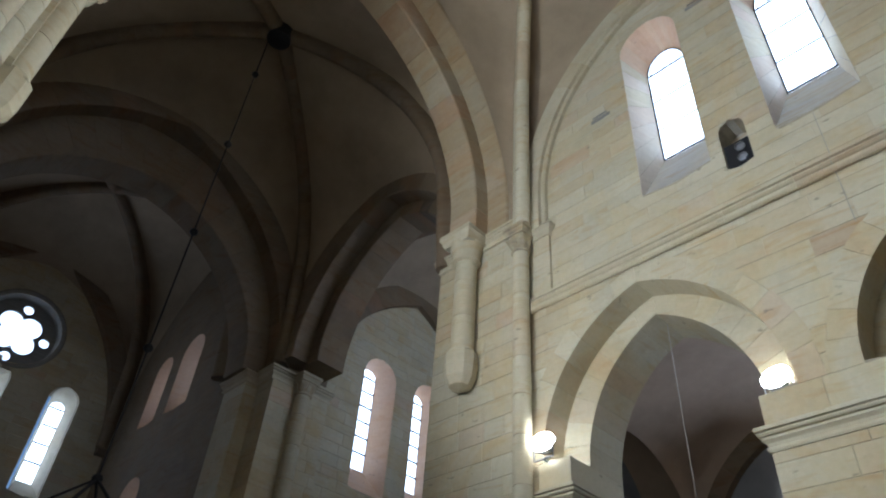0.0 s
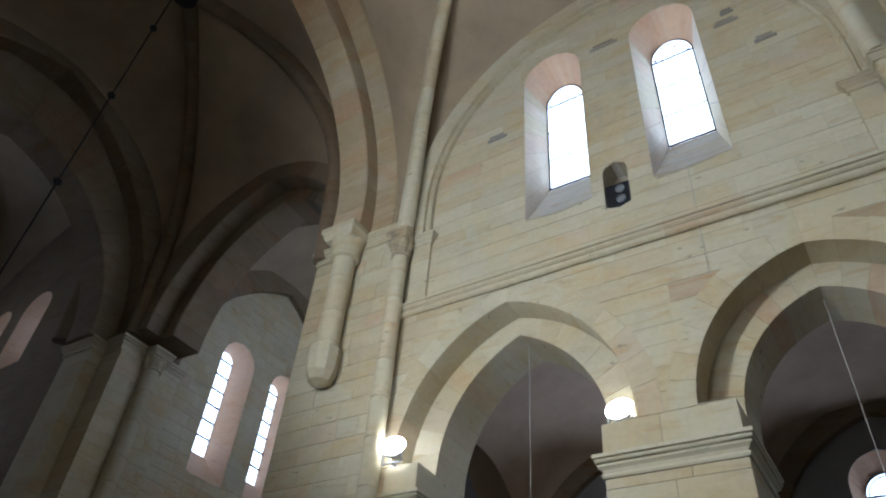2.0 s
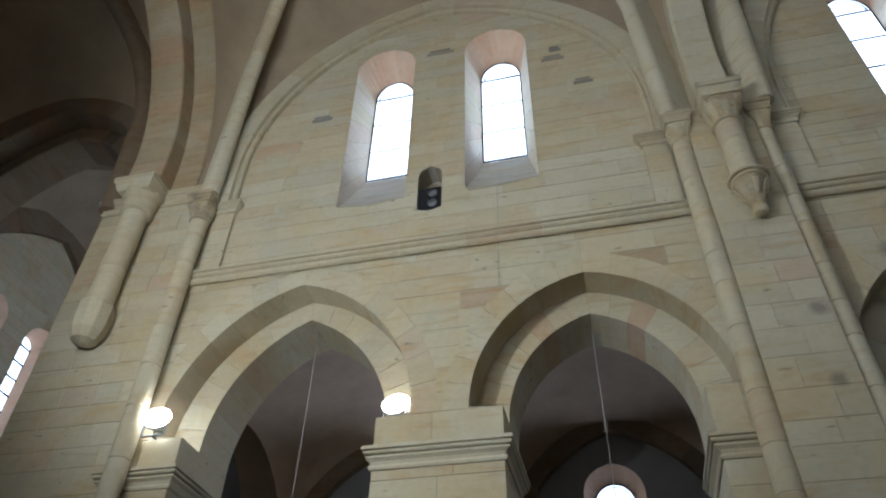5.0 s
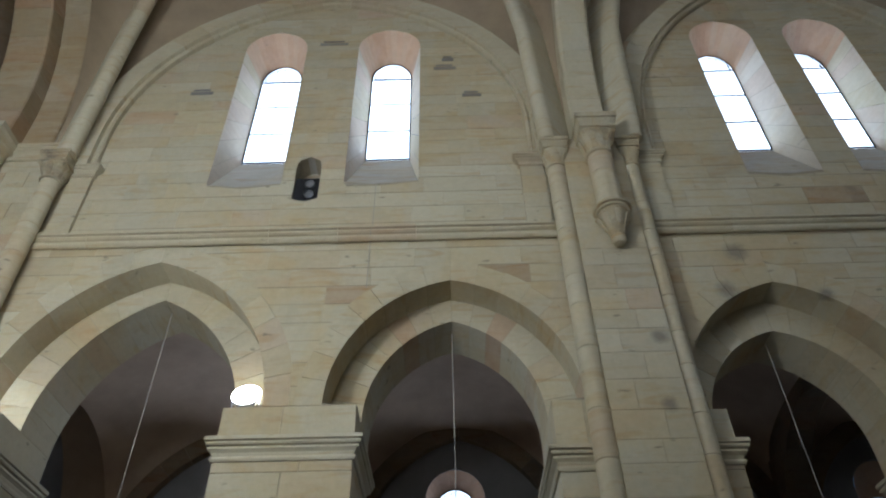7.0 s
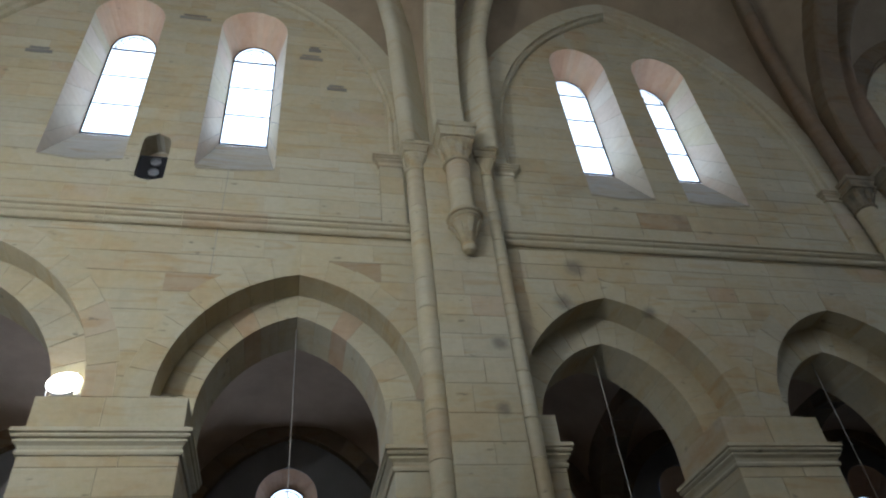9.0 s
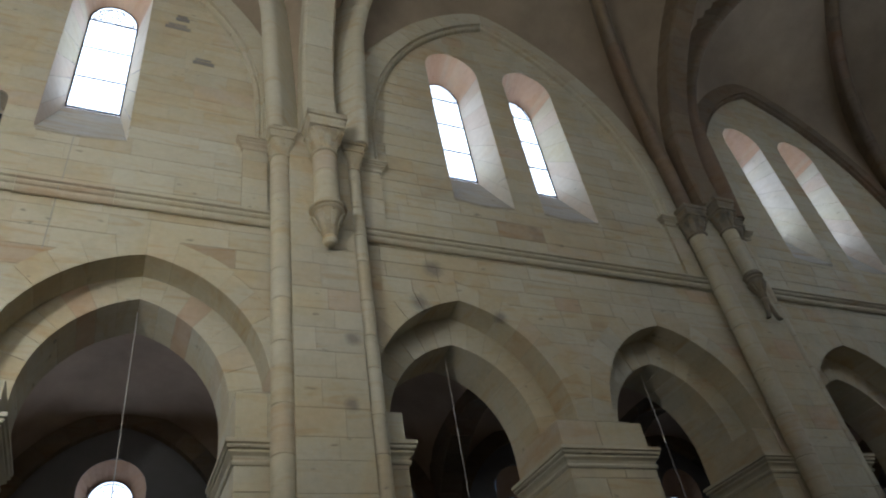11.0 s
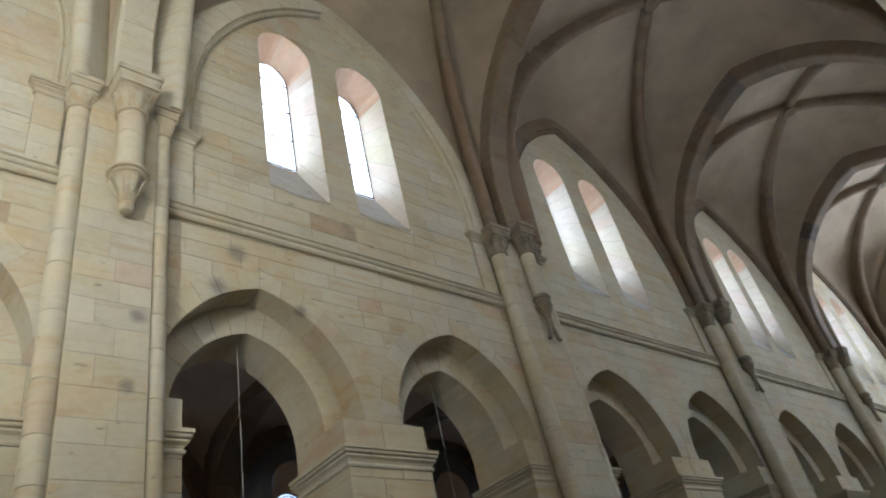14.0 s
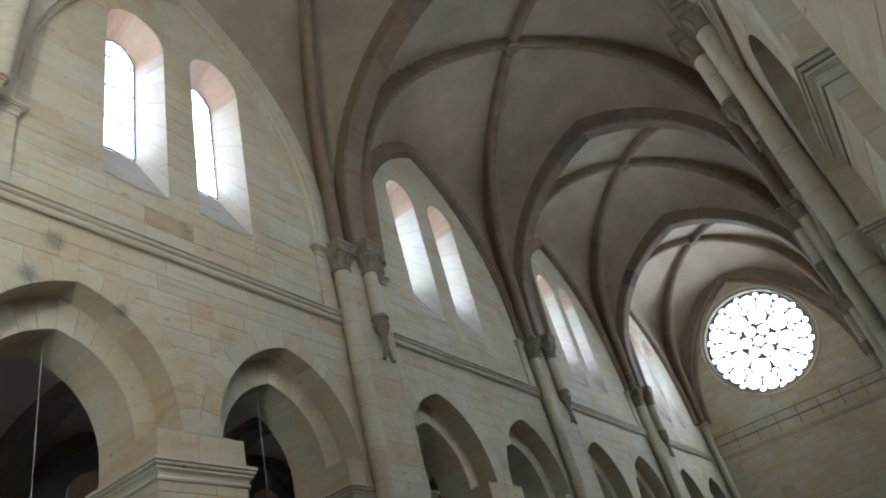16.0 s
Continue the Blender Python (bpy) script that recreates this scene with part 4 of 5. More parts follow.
# thin guard rail over the west string course
t = thing("guard_rail", "thin dark metal guard rail below the rose window", "railing")
t.location = (XW - 0.1, YC, 9.88)
inv = Matrix.Translation(t.location).inverted()
for k in range(9):
    g = Geo(); y = YC - 4.6 + k * 1.15; g.lathe(XW - 0.09, y, [(0.014, 9.895), (0.014, 10.88)], 8)
    part("post", g, BLACK, t).matrix_parent_inverse = inv
for z in (10.38, 10.86):
    g = Geo(); g.box(XW - 0.105, XW - 0.075, YC - 4.9, YC + 4.9, z, z + 0.03)
    part("rail", g, BLACK, t).matrix_parent_inverse = inv
# moulded arch framing the rose
for dv, w, dx in ((0.62, 0.13, -0.10), (0.38, 0.10, -0.22)):
    h, pt = pointed(YC, V - dv, 18.9 + 0.25 * (dv < 0.5) - 11.7, 11.7)
    g = Geo(); sweep(g, [(XW + dx, y, z) for y, z in arch_line(pt, 0, 24)], [(-w, -0.6), (w, -0.6), (w, 0.0), (0, 0.10), (-w, 0.0)], 2)
    tagged(part("wall_arch", g, SHADESTONE), "moulded sandstone arch framing the rose window", "arch", "wall arches", "structure")
for s in (1, -1):
    t = thing("corner_shaft", "slender sandstone shaft in the west corner with leaf capital", "column", "corner shafts", "structure")
    g = Geo(); shaft(g, XW - 0.45, YC + s * (V - 0.3), 0, 11.16, 0.16, 3); part("shaft", g, DRESSED, t, "", True)
    g = Geo(); capital(g, XW - 0.45, YC + s * (V - 0.3), 11.16, 11.75, 0.16, 0.26); part("capital", g, DRESSED, t, "", True)

def cross_opening_wall(x0, x1, ops, y0, y1, zz):
    g = Geo()
    for za, zb in zip(zz[:-1], zz[1:]):
        zs, spans = wall_spans(ops, y0, y1, za + 1e-4, zb - 1e-4, 6)
        for L, R in spans:
            for i in range(len(zs) - 1):
                a, b, c, d = L[i], max(L[i], R[i]), max(L[i + 1], R[i + 1]), L[i + 1]
                if b - a > 0.004 or c - d > 0.004:
                    q = [(a, zs[i]), (b, zs[i]), (c, zs[i + 1]), (d, zs[i + 1])]
                    g.loop_prism([(x0, y, z) for y, z in q], [(x1, y, z) for y, z in q])
    return g


# ---- floor, aisles ----
g = Geo(); g.box(-45, 60, -40, 45, -0.3, 0)
tagged(part("floor", g, FLOORMAT), "worn grey stone floor of the church", "floor", "", "structure")
AW = 11.5          # v of the aisle's outer wall
AV0 = V + WT       # v of the aisle's inner face
AISLE_LINES = [-7.6] + [x for i in range(1, 10) for x in [(ARCHES[i - 1][0] + ARCHES[i][0]) / 2 if i % 2 else B[i // 2]]] + [XW]


def round_half(c, r, sill, spring):
    return lambda z: 0.0 if z < sill or z > spring + r else (r if z < spring else math.sqrt(max(0, r * r - (z - spring) ** 2)))


def aisle(s, nm):
    # outer wall with round-headed windows; the unseen one at x = -4.0 is added
    g = Geo()
    ops = [(c, round_half(c, 0.66, 5.0, 7.82)) for c in [-4.0] + [q[0] for q in ARCHES[1:]]]
    zz = [0, 2.5, 5.0, 6.6] + [6.6 + 0.3 * i for i in range(1, 8)] + [8.82, 11]
    for za, zb in zip(zz[:-1], zz[1:]):
        zs, spans = wall_spans(ops, -9.6, XW + 1.4, za + 1e-4, zb - 1e-4, 6)
        for L, R in spans:
            for i in range(len(zs) - 1):
                a, b, c, d = L[i], R[i], max(L[i + 1], R[i + 1]), L[i + 1]
                if b - a > 0.004 or c - d > 0.004:
                    q = [(a, zs[i]), (max(a, b), zs[i]), (c, zs[i + 1]), (d, zs[i + 1])]
                    g.loop_prism([at(x, AW, z, s) for x, z in q], [at(x, AW + 1, z, s) for x, z in q])
    tagged(part("wall_aisle_" + nm, g, AISLEWALL_SHADE), "plastered aisle outer wall coloured dark for its dim light", "wall", "", "structure")
    # -4.0 is no known window: added out of view to brighten the first bay
    for c in [-4.0] + [q[0] for q in ARCHES[1:]]:
        WIN_N[0] += 1
        t = thing("window_%d" % WIN_N[0], "small round-headed aisle window with splayed pinkish reveal", "window", "aisle windows", "structure")
        a, b = outline(c, 0.66, 5.0, 7.82), outline(c, 0.45, 5.5, 7.74 if c < 2 else 7.35)
        g = Geo(); g.loft([[at(x, AW - 0.003, z, s) for x, z in a], [at(x, AW + 0.45, z, s) for x, z in b]], True)
        part("reveal", g, HEADSTONE, t)
        g = Geo(); g.add([at(x, AW + 0.46, z, s) for x, z in b], [tuple(range(len(b)))])
        o = part("pane", g, GLASS, t, "bright clear glass"); o.visible_shadow = False
        g = Geo(); lead_bars(g, c, 0.45, 5.5, 7.74 if c < 2 else 7.35, AW + 0.41, s); part("window_frame", g, LEAD, t)
        # the strongest factor belongs to the added window at x = -4.0
        area_lamp("daylight", at(c, AW + 0.48, 6.87 if c < 2 else 6.6, s), at(c, 0, 6.87 if c < 2 else 6.6, s), 0.94, 2.8 if c < 2 else 2.5, AISLE_WATTS * (12 if c < -1 else 4.5 if c < 2 else 0.8), DAY)
    # vaults, lamps and cross arches
    for x0, x1 in zip(AISLE_LINES[:-1], AISLE_LINES[1:]):
        y0, y1 = sorted((YC + s * AV0, YC + s * AW))
        vault_web("ceiling", x0, x1, y0, y1, 6.2, 9.8, 9.35, 8.9, "groined aisle vault in brownish plaster", 28, AISLEPLASTER)
    for c, w, ap, wi, api, sp in ARCHES:
        cy = YC + s * (V + 0.92)
        t = thing("pendant_lamp", "small pendant lamp hanging on a thin pale cord from the arch", "lamp", "arcade pendant lamps")
        t.location = (c, cy, api)
        inv = Matrix.Translation(t.location).inverted()
        g = Geo(); g.lathe(c, cy, [(0.008, 3.4), (0.008, api + 0.02)], 6); part("cord", g, CORD, t).matrix_parent_inverse = inv
        g = Geo(); g.lathe(c, cy, [(0.17, 3.0), (0.18, 3.05), (0.12, 3.3), (0.03, 3.4)], 16); part("shade", g, BLACK, t, "", True).matrix_parent_inverse = inv
    for x0, x1 in zip(AISLE_LINES[:-1], AISLE_LINES[1:]):
        h, pt = pointed((x0 + x1) / 2, (x1 - x0) / 2 - 0.35, 9.2 - 6.4, 6.4)
        g = Geo(); sweep(g, [at(x, AW - 0.1, z, s) for x, z in arch_line(pt, 0, 14)], [(-0.12, -0.4), (0.12, -0.4), (0.12, 0), (-0.12, 0)], 2)
        tagged(part("aisle_wall_arch", g, SHADESTONE), "sandstone wall arch on the aisle outer wall", "arch", "aisle arches", "structure")
    for x in AISLE_LINES[1:-1]:
        h, pt = pointed(YC + s * (AV0 + AW) / 2, (AW - AV0) / 2 - 0.15, 8.75 - 6.2, 6.2)
        g = Geo(); sweep(g, [(x, y, z) for y, z in arch_line(pt, 0, 16)], [(-0.28, 0.0), (0.28, 0.0), (0.28, -0.8), (-0.28, -0.8)], 2)
        tagged(part("aisle_arch", g, SHADESTONE), "pointed sandstone arch across the aisle", "arch", "aisle arches", "structure")
    g = Geo()
    g.box(-9.6, XW + 1.4, *sorted((YC + s * AV0, YC + s * (AW + 1))), 10.3, 10.6)
    tagged(part("ceiling", g, MORTAR), "roof slab above the aisle vaults", "ceiling", "", "structure")
    g = cross_opening_wall(-8.6, -7.6, [(YC + s * 9.45, pointed(0, 1.75, 2.3, 7.0)[0])], *sorted((YC + s * AV0, YC + s * AW)), [0, 3, 7.0] + [7.0 + 0.23 * i for i in range(1, 11)] + [10.6])
    tagged(part("wall_aisle_east_" + nm, g, AISLEPLASTER), "plastered wall with a pointed opening into the transept", "wall", "", "structure")
    g = Geo(); g.box(XW, XW + 1.4, *sorted((YC + s * V, YC + s * (AW + 1))), 0, 11)
    tagged(part("wall_aisle_end_" + nm, g, MORTAR), "end wall of the aisle", "wall", "", "structure")


for s, nm in ((1, "north"), (-1, "south")):
    aisle(s, nm)
g = Geo(); g.box(-32, XW + 1.4, YC - V - 1.5, YC + V + 1.5, 21.0, 21.3)
tagged(part("ceiling", g, MORTAR), "roof above the nave vaults", "ceiling", "", "structure")

# ---- crossing ----
XA, XB = -9.85, -16.50          # west and east piers' faces towards the crossing


# default stone is the darkened one, so the crossing's dimness is coloured in
def broad_arch(name, label, fixed, c, axis, w, spring, apex, half, thick, mat=SHADESTONE, seg=2, foot=None):
    """A broad arch: axis 'y' spans across the nave at x = fixed, axis 'x' spans along it at y = fixed."""
    h, pt = pointed(c, w, apex - spring, spring)
    ln = stilted(arch_line(pt, 0, 22), foot) if foot else arch_line(pt, 0, 22)
    g = Geo()
    sweep(g, [(fixed, u, z) if axis == "y" else (u, fixed, z) for u, z in ln], [(-half, 0), (-half + 0.03, 0.03), (half - 0.03, 0.03), (half, 0), (half, -thick), (-half, -thick)], seg)
    ob = pieces(name, "voussoir", g, mat, None)
    return tagged(ob, label, "arch", "crossing arches", "structure")


def big_block_pier(name, label, x0, x1, s, v0, v1, zt, seed):
    """A crossing pier of coursed blocks."""
    t = thing(name, label, "pier", "crossing piers", "structure")
    rnd = random.Random(seed)
    g = Geo()
    g.box(x0 + 0.012, x1 - 0.012, *sorted((YC + s * (v0 + 0.012), YC + s * v1)), 0, zt)
    part("core", g, MORTAR, t)
    g = Geo()
    z = 2.0
    while z < zt - 0.02:
        e = min(zt, z + rnd.uniform(0.32, 0.46))
        x = x0
        while x < x1 - 0.02:
            b = min(x1, x + rnd.uniform(0.45, 1.0))
            if x1 - b < 0.25:
                b = x1
            block_solid(g, [(x + 0.003, z + 0.003), (b - 0.003, z + 0.003), (b - 0.003, e - 0.003), (x + 0.003, e - 0.003)], s, v0, v0 + 0.05, 0.006)
            x = b
        for xf, d in ((x0, -1), (x1, 1)):
            v = v0
            while v < v1 - 0.02:
                b = min(v1, v + rnd.uniform(0.5, 1.0))
                q = [(v + 0.003, z + 0.003), (b - 0.003, z + 0.003), (b - 0.003, e - 0.003), (v + 0.003, e - 0.003)]
                g.loop_prism([(xf, YC + s * a, c) for a, c in q], [(xf - d * 0.03, YC + s * a, c) for a, c in q])
                v = b
        z = e
    if s == 1:
        pieces("stones", "block", g, ASHLAR, t)
    else:
        part("stones", g, ASHLAR, t)["kind"] = "stuff"
    return t


for s in (1, -1):
    # west pier with its corbelled shaft and the first nave shaft
    t = big_block_pier("crossing_pier", "massive crossing pier of pale sandstone blocks with corbelled shaft", XA, -7.55, s, V - 0.02, V + 2.0, 12.0, 11 + s)
    yy = YC + s * (V - 0.26 if s == 1 else V - 0.66)
    if s == -1:
        g = Geo(); strip(g, -9.25, -8.27, V - 0.62, V, 9.2, 12.0, s, 17); part("backing", g, ASHLAR, t)
        g = Geo(); shaft(g, -8.3, YC + s * (V - 0.3), 9.0, 11.62, 0.24, 4); part("corbel_shaft", g, DRESSED, t, "", True)
    g = Geo(); shaft(g, -8.76, yy, 9.28, 11.62, 0.245, 5); part("corbel_shaft", g, DRESSED, t, "", True)
    g = Geo()
    g.lathe(-8.76, yy, [(0.06, 8.46), (0.22, 8.53), (0.31, 8.70), (0.34, 8.95), (0.34, 9.24), (0.30, 9.30)], 10)
    part("corbel", g, DRESSED, t, "plain rounded block corbel")
    g = Geo(); g.lathe(-8.76, yy, [(0.28, 11.60), (0.33, 11.63), (0.33, 11.68), (0.29, 11.70), (0.36, 12.0), (0.42, 12.1)], 20)
    rings = [[(-8.76 + sx * k, yy + sy * k, z) for sx, sy in ((-1, -1), (1, -1), (1, 1), (-1, 1))] for k, z in ((0.36, 12.05), (0.40, 12.12), (0.42, 12.22), (0.46, 12.26), (0.46, 12.38))]
    g.loft(rings, True, True)
    part("capital", g, DRESSED, t, "plain cushion capital", True)
    g = Geo(); moulding_rect(g, XA + 0.05, -7.3, V - 0.02, V + 2.0, 12.0, s, MOULD, 1.1); part("impost", g, DRESSED, t, "moulded impost band")
    sx = B[0] + 0.68
    g = Geo(); shaft(g, sx, YC + s * SHAFT_V, 0, 11.16, 0.17, 8); part("shaft", g, DRESSED, t, "", True)
    g = Geo(); capital(g, sx, YC + s * SHAFT_V, 11.16, 11.78, 0.17, 0.27); part("capital", g, CARVED, t, "carved leaf capital", True)
    g = Geo(); strip(g, sx + 0.2, sx + 0.62, V - 0.07, V + 0.1, STRING1, 11.45, s, 31); part("side_strip", g, ASHLAR, t)
    g = Geo(); moulding_rect(g, sx + 0.22, sx + 0.6, V - 0.05, V + 0.08, 11.45, s, MOULD, 0.75); part("impost", g, DRESSED, t)
    # east pier
    t = big_block_pier("crossing_pier", "dim massive crossing pier of sandstone beside the choir", -19.3, XB, s, V - 0.1, V + 1.9, 11.6, 21 + s)
    g = Geo(); moulding_rect(g, -19.2, XB - 0.05, V - 0.1, V + 1.9, 11.6, s, MOULD, 1.3); part("impost", g, DRESSED, t)
    g = Geo(); strip(g, -18.5, -17.3, V - 0.5, V, 0, 11.6, s, 4, True); part("pilaster", g, ASHLAR, t)
    g = Geo(); moulding_rect(g, -18.5, -17.3, V - 0.5, V, 11.6, s, MOULD, 1.0); part("impost", g, DRESSED, t)
    for xx in (-16.62,):
        g = Geo(); shaft(g, xx + 0.25, YC + s * (V + 0.9), 0, 11.4, 0.22, 6); part("shaft", g, DRESSED, t, "", True)
        g = Geo(); capital(g, xx + 0.25, YC + s * (V + 0.9), 11.4, 12.0, 0.22, 0.34); part("capital", g, DRESSED, t, "", True)
    # arch towards the transept, two orders
    broad_arch("crossing_arch", "broad pointed two-order arch towards the transept", YC + s * (V + 0.3), -12.6, "x", 3.40, 12.2, 16.5, 0.3, 1.2)
    broad_arch("crossing_arch", "broad pointed two-order arch towards the transept", YC + s * (V + 1.1), -12.6, "x", 2.98, 12.2, 16.1, 0.5, 1.7)

broad_arch("crossing_arch", "broad pointed arch between nave and crossing, outer order", -8.50, YC, "y", V - 0.03, 13.0, 19.2, 0.75, 1.4, WARMSTONE, 2, 12.35)
broad_arch("crossing_arch", "broad pointed arch between nave and crossing, inner order", -8.76, YC, "y", V - 0.46, 13.0, 18.3, 0.42, 0.9, WARMSTONE, 2, 12.38)
broad_arch("crossing_arch", "broad dim pointed arch between crossing and choir, outer order", -17.55, YC, "y", V - 0.05, 12.0, 18.4, 0.95, 1.8)
broad_arch("crossing_arch", "broad dim pointed arch between crossing and choir, inner order", -17.75, YC, "y", V - 0.75, 11.9, 16.4, 0.55, 1.7)
# walls above the crossing arches
for xx, ap in ((-8.60, 19.2), (-17.55, 18.4)):
    g = Geo()
    h, pt = pointed(YC, V + 1.0, ap - 11.5, 11.9)
    ln = arch_line(pt, 0, 20)
    for (a, za), (b, zb) in zip(ln[:-1], ln[1:]):
        q = [(a, za), (b, zb), (b, 21.0), (a, 21.0)]
        g.loop_prism([(xx - 0.5, y, z) for y, z in q], [(xx + 0.5, y, z) for y, z in q])
    tagged(part("wall_above_arch", g, PLASTER), "plastered wall above the crossing arch", "wall", "", "structure")
for s in (1, -1):
    g = Geo()
    h, pt = pointed(-12.6, 4.1, 5.3, 11.9)
    ln = arch_line(pt, 0, 20)
    for (a, za), (b, zb) in zip(ln[:-1], ln[1:]):
        q = [(a, za), (b, zb), (b, 21.0), (a, 21.0)]
        g.loop_prism([at(x, V + 0.5, z, s) for x, z in q], [at(x, V + 1.5, z, s) for x, z in q])
    tagged(part("wall_above_arch", g, PLASTER), "plastered wall above the transept arch", "wall", "", "structure")

# crossing vault with ribs and boss
vault_web("ceiling", XB - 0.2, XA + 0.66, YC - V - 0.1, YC + V + 0.1, 11.9, 19.45, 17.0, 18.6, "dark crossing vault web of brownish plaster", 44)
for sx in (-1, 1):
    for s in (1, -1):
        g = Geo()
        ex = XB - 0.15 if sx < 0 else XA + 0.2
        sweep(g, rib_between((ex, YC + s * (V + 0.15)), (-12.3, YC + 0.18), 12.15, 19.4), round_prof(0.2, 0.2), 2)
        tagged(part("vault_rib", g, SHADESTONE, None, "", True), "heavy rounded rib of the crossing vault", "vault rib", "vault ribs", "structure")
g = Geo(); g.lathe(-12.3, YC + 0.18, [(0.05, 18.85), (0.2, 18.87), (0.34, 18.95), (0.36, 19.5)], 20)
tagged(part("vault_boss", g, BLACK, None, "", True), "dark round boss of the crossing vault", "boss", "vault bosses", "structure")
# hanging crown lamp on a beaded rod
t = thing("crown_chandelier", "dark metal crown chandelier on a long beaded rod", "chandelier")
t.location = (-12.55, YC, 18.9)
inv = Matrix.Translation(t.location).inverted()
cxx = -12.55
g = Geo(); g.lathe(cxx, YC, [(0.02, 6.0), (0.02, 19.0)], 8)
rod = part("rod", g, BLACK, t)
rod.matrix_parent_inverse = inv
for z in (17.35, 14.5, 11.6, 8.6, 6.0):
    g = Geo(); g.lathe(cxx, YC, [(0.02, z - 0.1), (0.08, z - 0.05), (0.095, z), (0.08, z + 0.05), (0.02, z + 0.1)], 12)
    part("bead", g, BLACK, rod, "", True)
for k in range(6):
    a = 2 * math.pi * k / 6 + 0.4
    g = Geo()
    p0, p1 = Vector((cxx, YC, 6.0)), Vector((cxx + 1.5 * math.cos(a), YC + 1.5 * math.sin(a), 4.7))
    sweep(g, [p0.lerp(p1, i / 4) for i in range(5)], [(-0.02, -0.02), (0.02, -0.02), (0.02, 0.02), (-0.02, 0.02)], 4, 0)
    part("arm", g, BLACK, t).matrix_parent_inverse = inv
g = Geo()
n = 40
g.loft([[(cxx + r * math.cos(2 * math.pi * i / n), YC + r * math.sin(2 * math.pi * i / n), z) for i in range(n)] for r, z in ((1.48, 4.6), (1.52, 4.6), (1.52, 4.8), (1.48, 4.8), (1.48, 4.6))], True)
part("ring", g, BLACK, t).matrix_parent_inverse = inv

# ---- choir ----
XE = -27.5


def lancet(x, face, cy, ro, so, to, ri, si, ti, depth, watts, label, bars=5, group="choir windows"):
    """A window in a wall across the nave: outer outline ro, so..to, glass ri, si..ti at depth."""
    WIN_N[0] += 1
    t = thing("window_%d" % WIN_N[0], label, "window", group, "structure")
    a, b = outline(cy, ro, so, to), outline(cy, ri, si, ti)
    g = Geo(); g.loft([[(x - face * 0.003 * -1, y, z) for y, z in a], [(x - face * depth, y, z) for y, z in b]], True)
    part("reveal", g, HEADSTONE if group == "transept windows" else REVEAL, t)
    g = Geo(); g.add([(x - face * (depth + 0.01), y, z) for y, z in b], [tuple(range(len(b)))])
    o = part("pane", g, GLASS, t, "bright clear glass"); o.visible_shadow = False
    g = Geo()
    for k in range(1, bars):
        z = si + (ti - si) * k / (bars - 1)
        g.box(*sorted((x - face * (depth - 0.04), x - face * (depth - 0.01))), cy - ri, cy + ri, z - 0.03, z + 0.03)
    part("window_frame", g, LEAD, t, "dark lead bars")
    zc = (si + ti + ri) / 2
    area_lamp("daylight", (x - face * (depth + 0.02), cy, zc), (x + face * 5, cy, zc), 2 * ri, ti + ri - si, watts, DAY)


CH = [(YC - 2.55, round_half(0, 0.55, 9.9, 13.5)), (YC, round_half(0, 0.55, 9.9, 13.5)), (YC + 2.55, round_half(0, 0.55, 9.9, 13.5)), (YC + 0.1, lambda z: math.sqrt(max(0, 1.42 ** 2 - (z - 15.5) ** 2)))]
zz = [0, 9.9] + [9.9 + 0.3 * i for i in range(1, 25)] + [21]
WE = tagged(part("wall_east", cross_opening_wall(XE - 1.2, XE, CH, YC - V, YC + V, zz), MORTAR), "dim stone end wall of the choir", "wall", "", "structure")
cross_blocks("stones", WE, XE, YC - V + 0.1, YC + V - 0.1, 6, 20, CH, 5, 1, None, 0.015)
for dy in (-2.55, 0, 2.55):
    lancet(XE, 1, YC + dy + 0.08, 0.55, 9.9, 13.5, 0.27, 10.6, 13.45, 0.8, CHOIR_WATTS, "tall round-headed choir window with deep reveal")
t = thing("window_quatrefoil", "round choir window pierced as a quatrefoil with small circles", "window", "", "structure")
g = Geo()
n = 40
cy, cz, r0 = YC + 0.1, 15.5, 1.42
g.loft([[(x, cy + r * math.cos(2 * math.pi * i / n), cz + r * math.sin(2 * math.pi * i / n)) for i in range(n)] for r, x in ((r0 + 0.18, XE + 0.02), (r0 + 0.12, XE + 0.06), (r0, XE + 0.01), (r0 - 0.06, XE - 0.5))], True)
part("frame", g, DARKBLOCK, t, "", True)
# pierced plate, cut by rows
lobes = [(cy + 0.50 * math.cos(a), cz + 0.50 * math.sin(a), 0.42) for a in [math.pi / 4 + k * math.pi / 2 for k in range(4)]] + [(cy, cz, 0.36)]
lobes += [(cy + 1.02 * math.cos(a), cz + 1.02 * math.sin(a), 0.19) for a in [k * math.pi / 2 for k in range(4)]]
g = Geo()
N = 90
for i in range(N):
    z0, z1 = cz - r0 + 2 * r0 * i / N, cz - r0 + 2 * r0 * (i + 1) / N
    zm = (z0 + z1) / 2
    half = math.sqrt(max(0, r0 * r0 - (zm - cz) ** 2))
    cuts = sorted([(ly - math.sqrt(lr * lr - (zm - lz) ** 2), ly + math.sqrt(lr * lr - (zm - lz) ** 2)) for ly, lz, lr in lobes if abs(zm - lz) < lr])
    y = cy - half
    for a, b in cuts + [(cy + half, cy + half)]:
        if a > y + 0.003:
            g.box(XE - 0.55, XE - 0.45, y, a, z0, z1)
        y = max(y, b)
part("tracery", g, DARKBLOCK, t, "dark pierced stone plate")
g = Geo(); g.add([(XE - 0.58, cy + r0 * math.cos(2 * math.pi * i / n), cz + r0 * math.sin(2 * math.pi * i / n)) for i in range(n)], [tuple(range(n))])
o = part("pane", g, GLASS, t, "bright clear glass"); o.visible_shadow = False
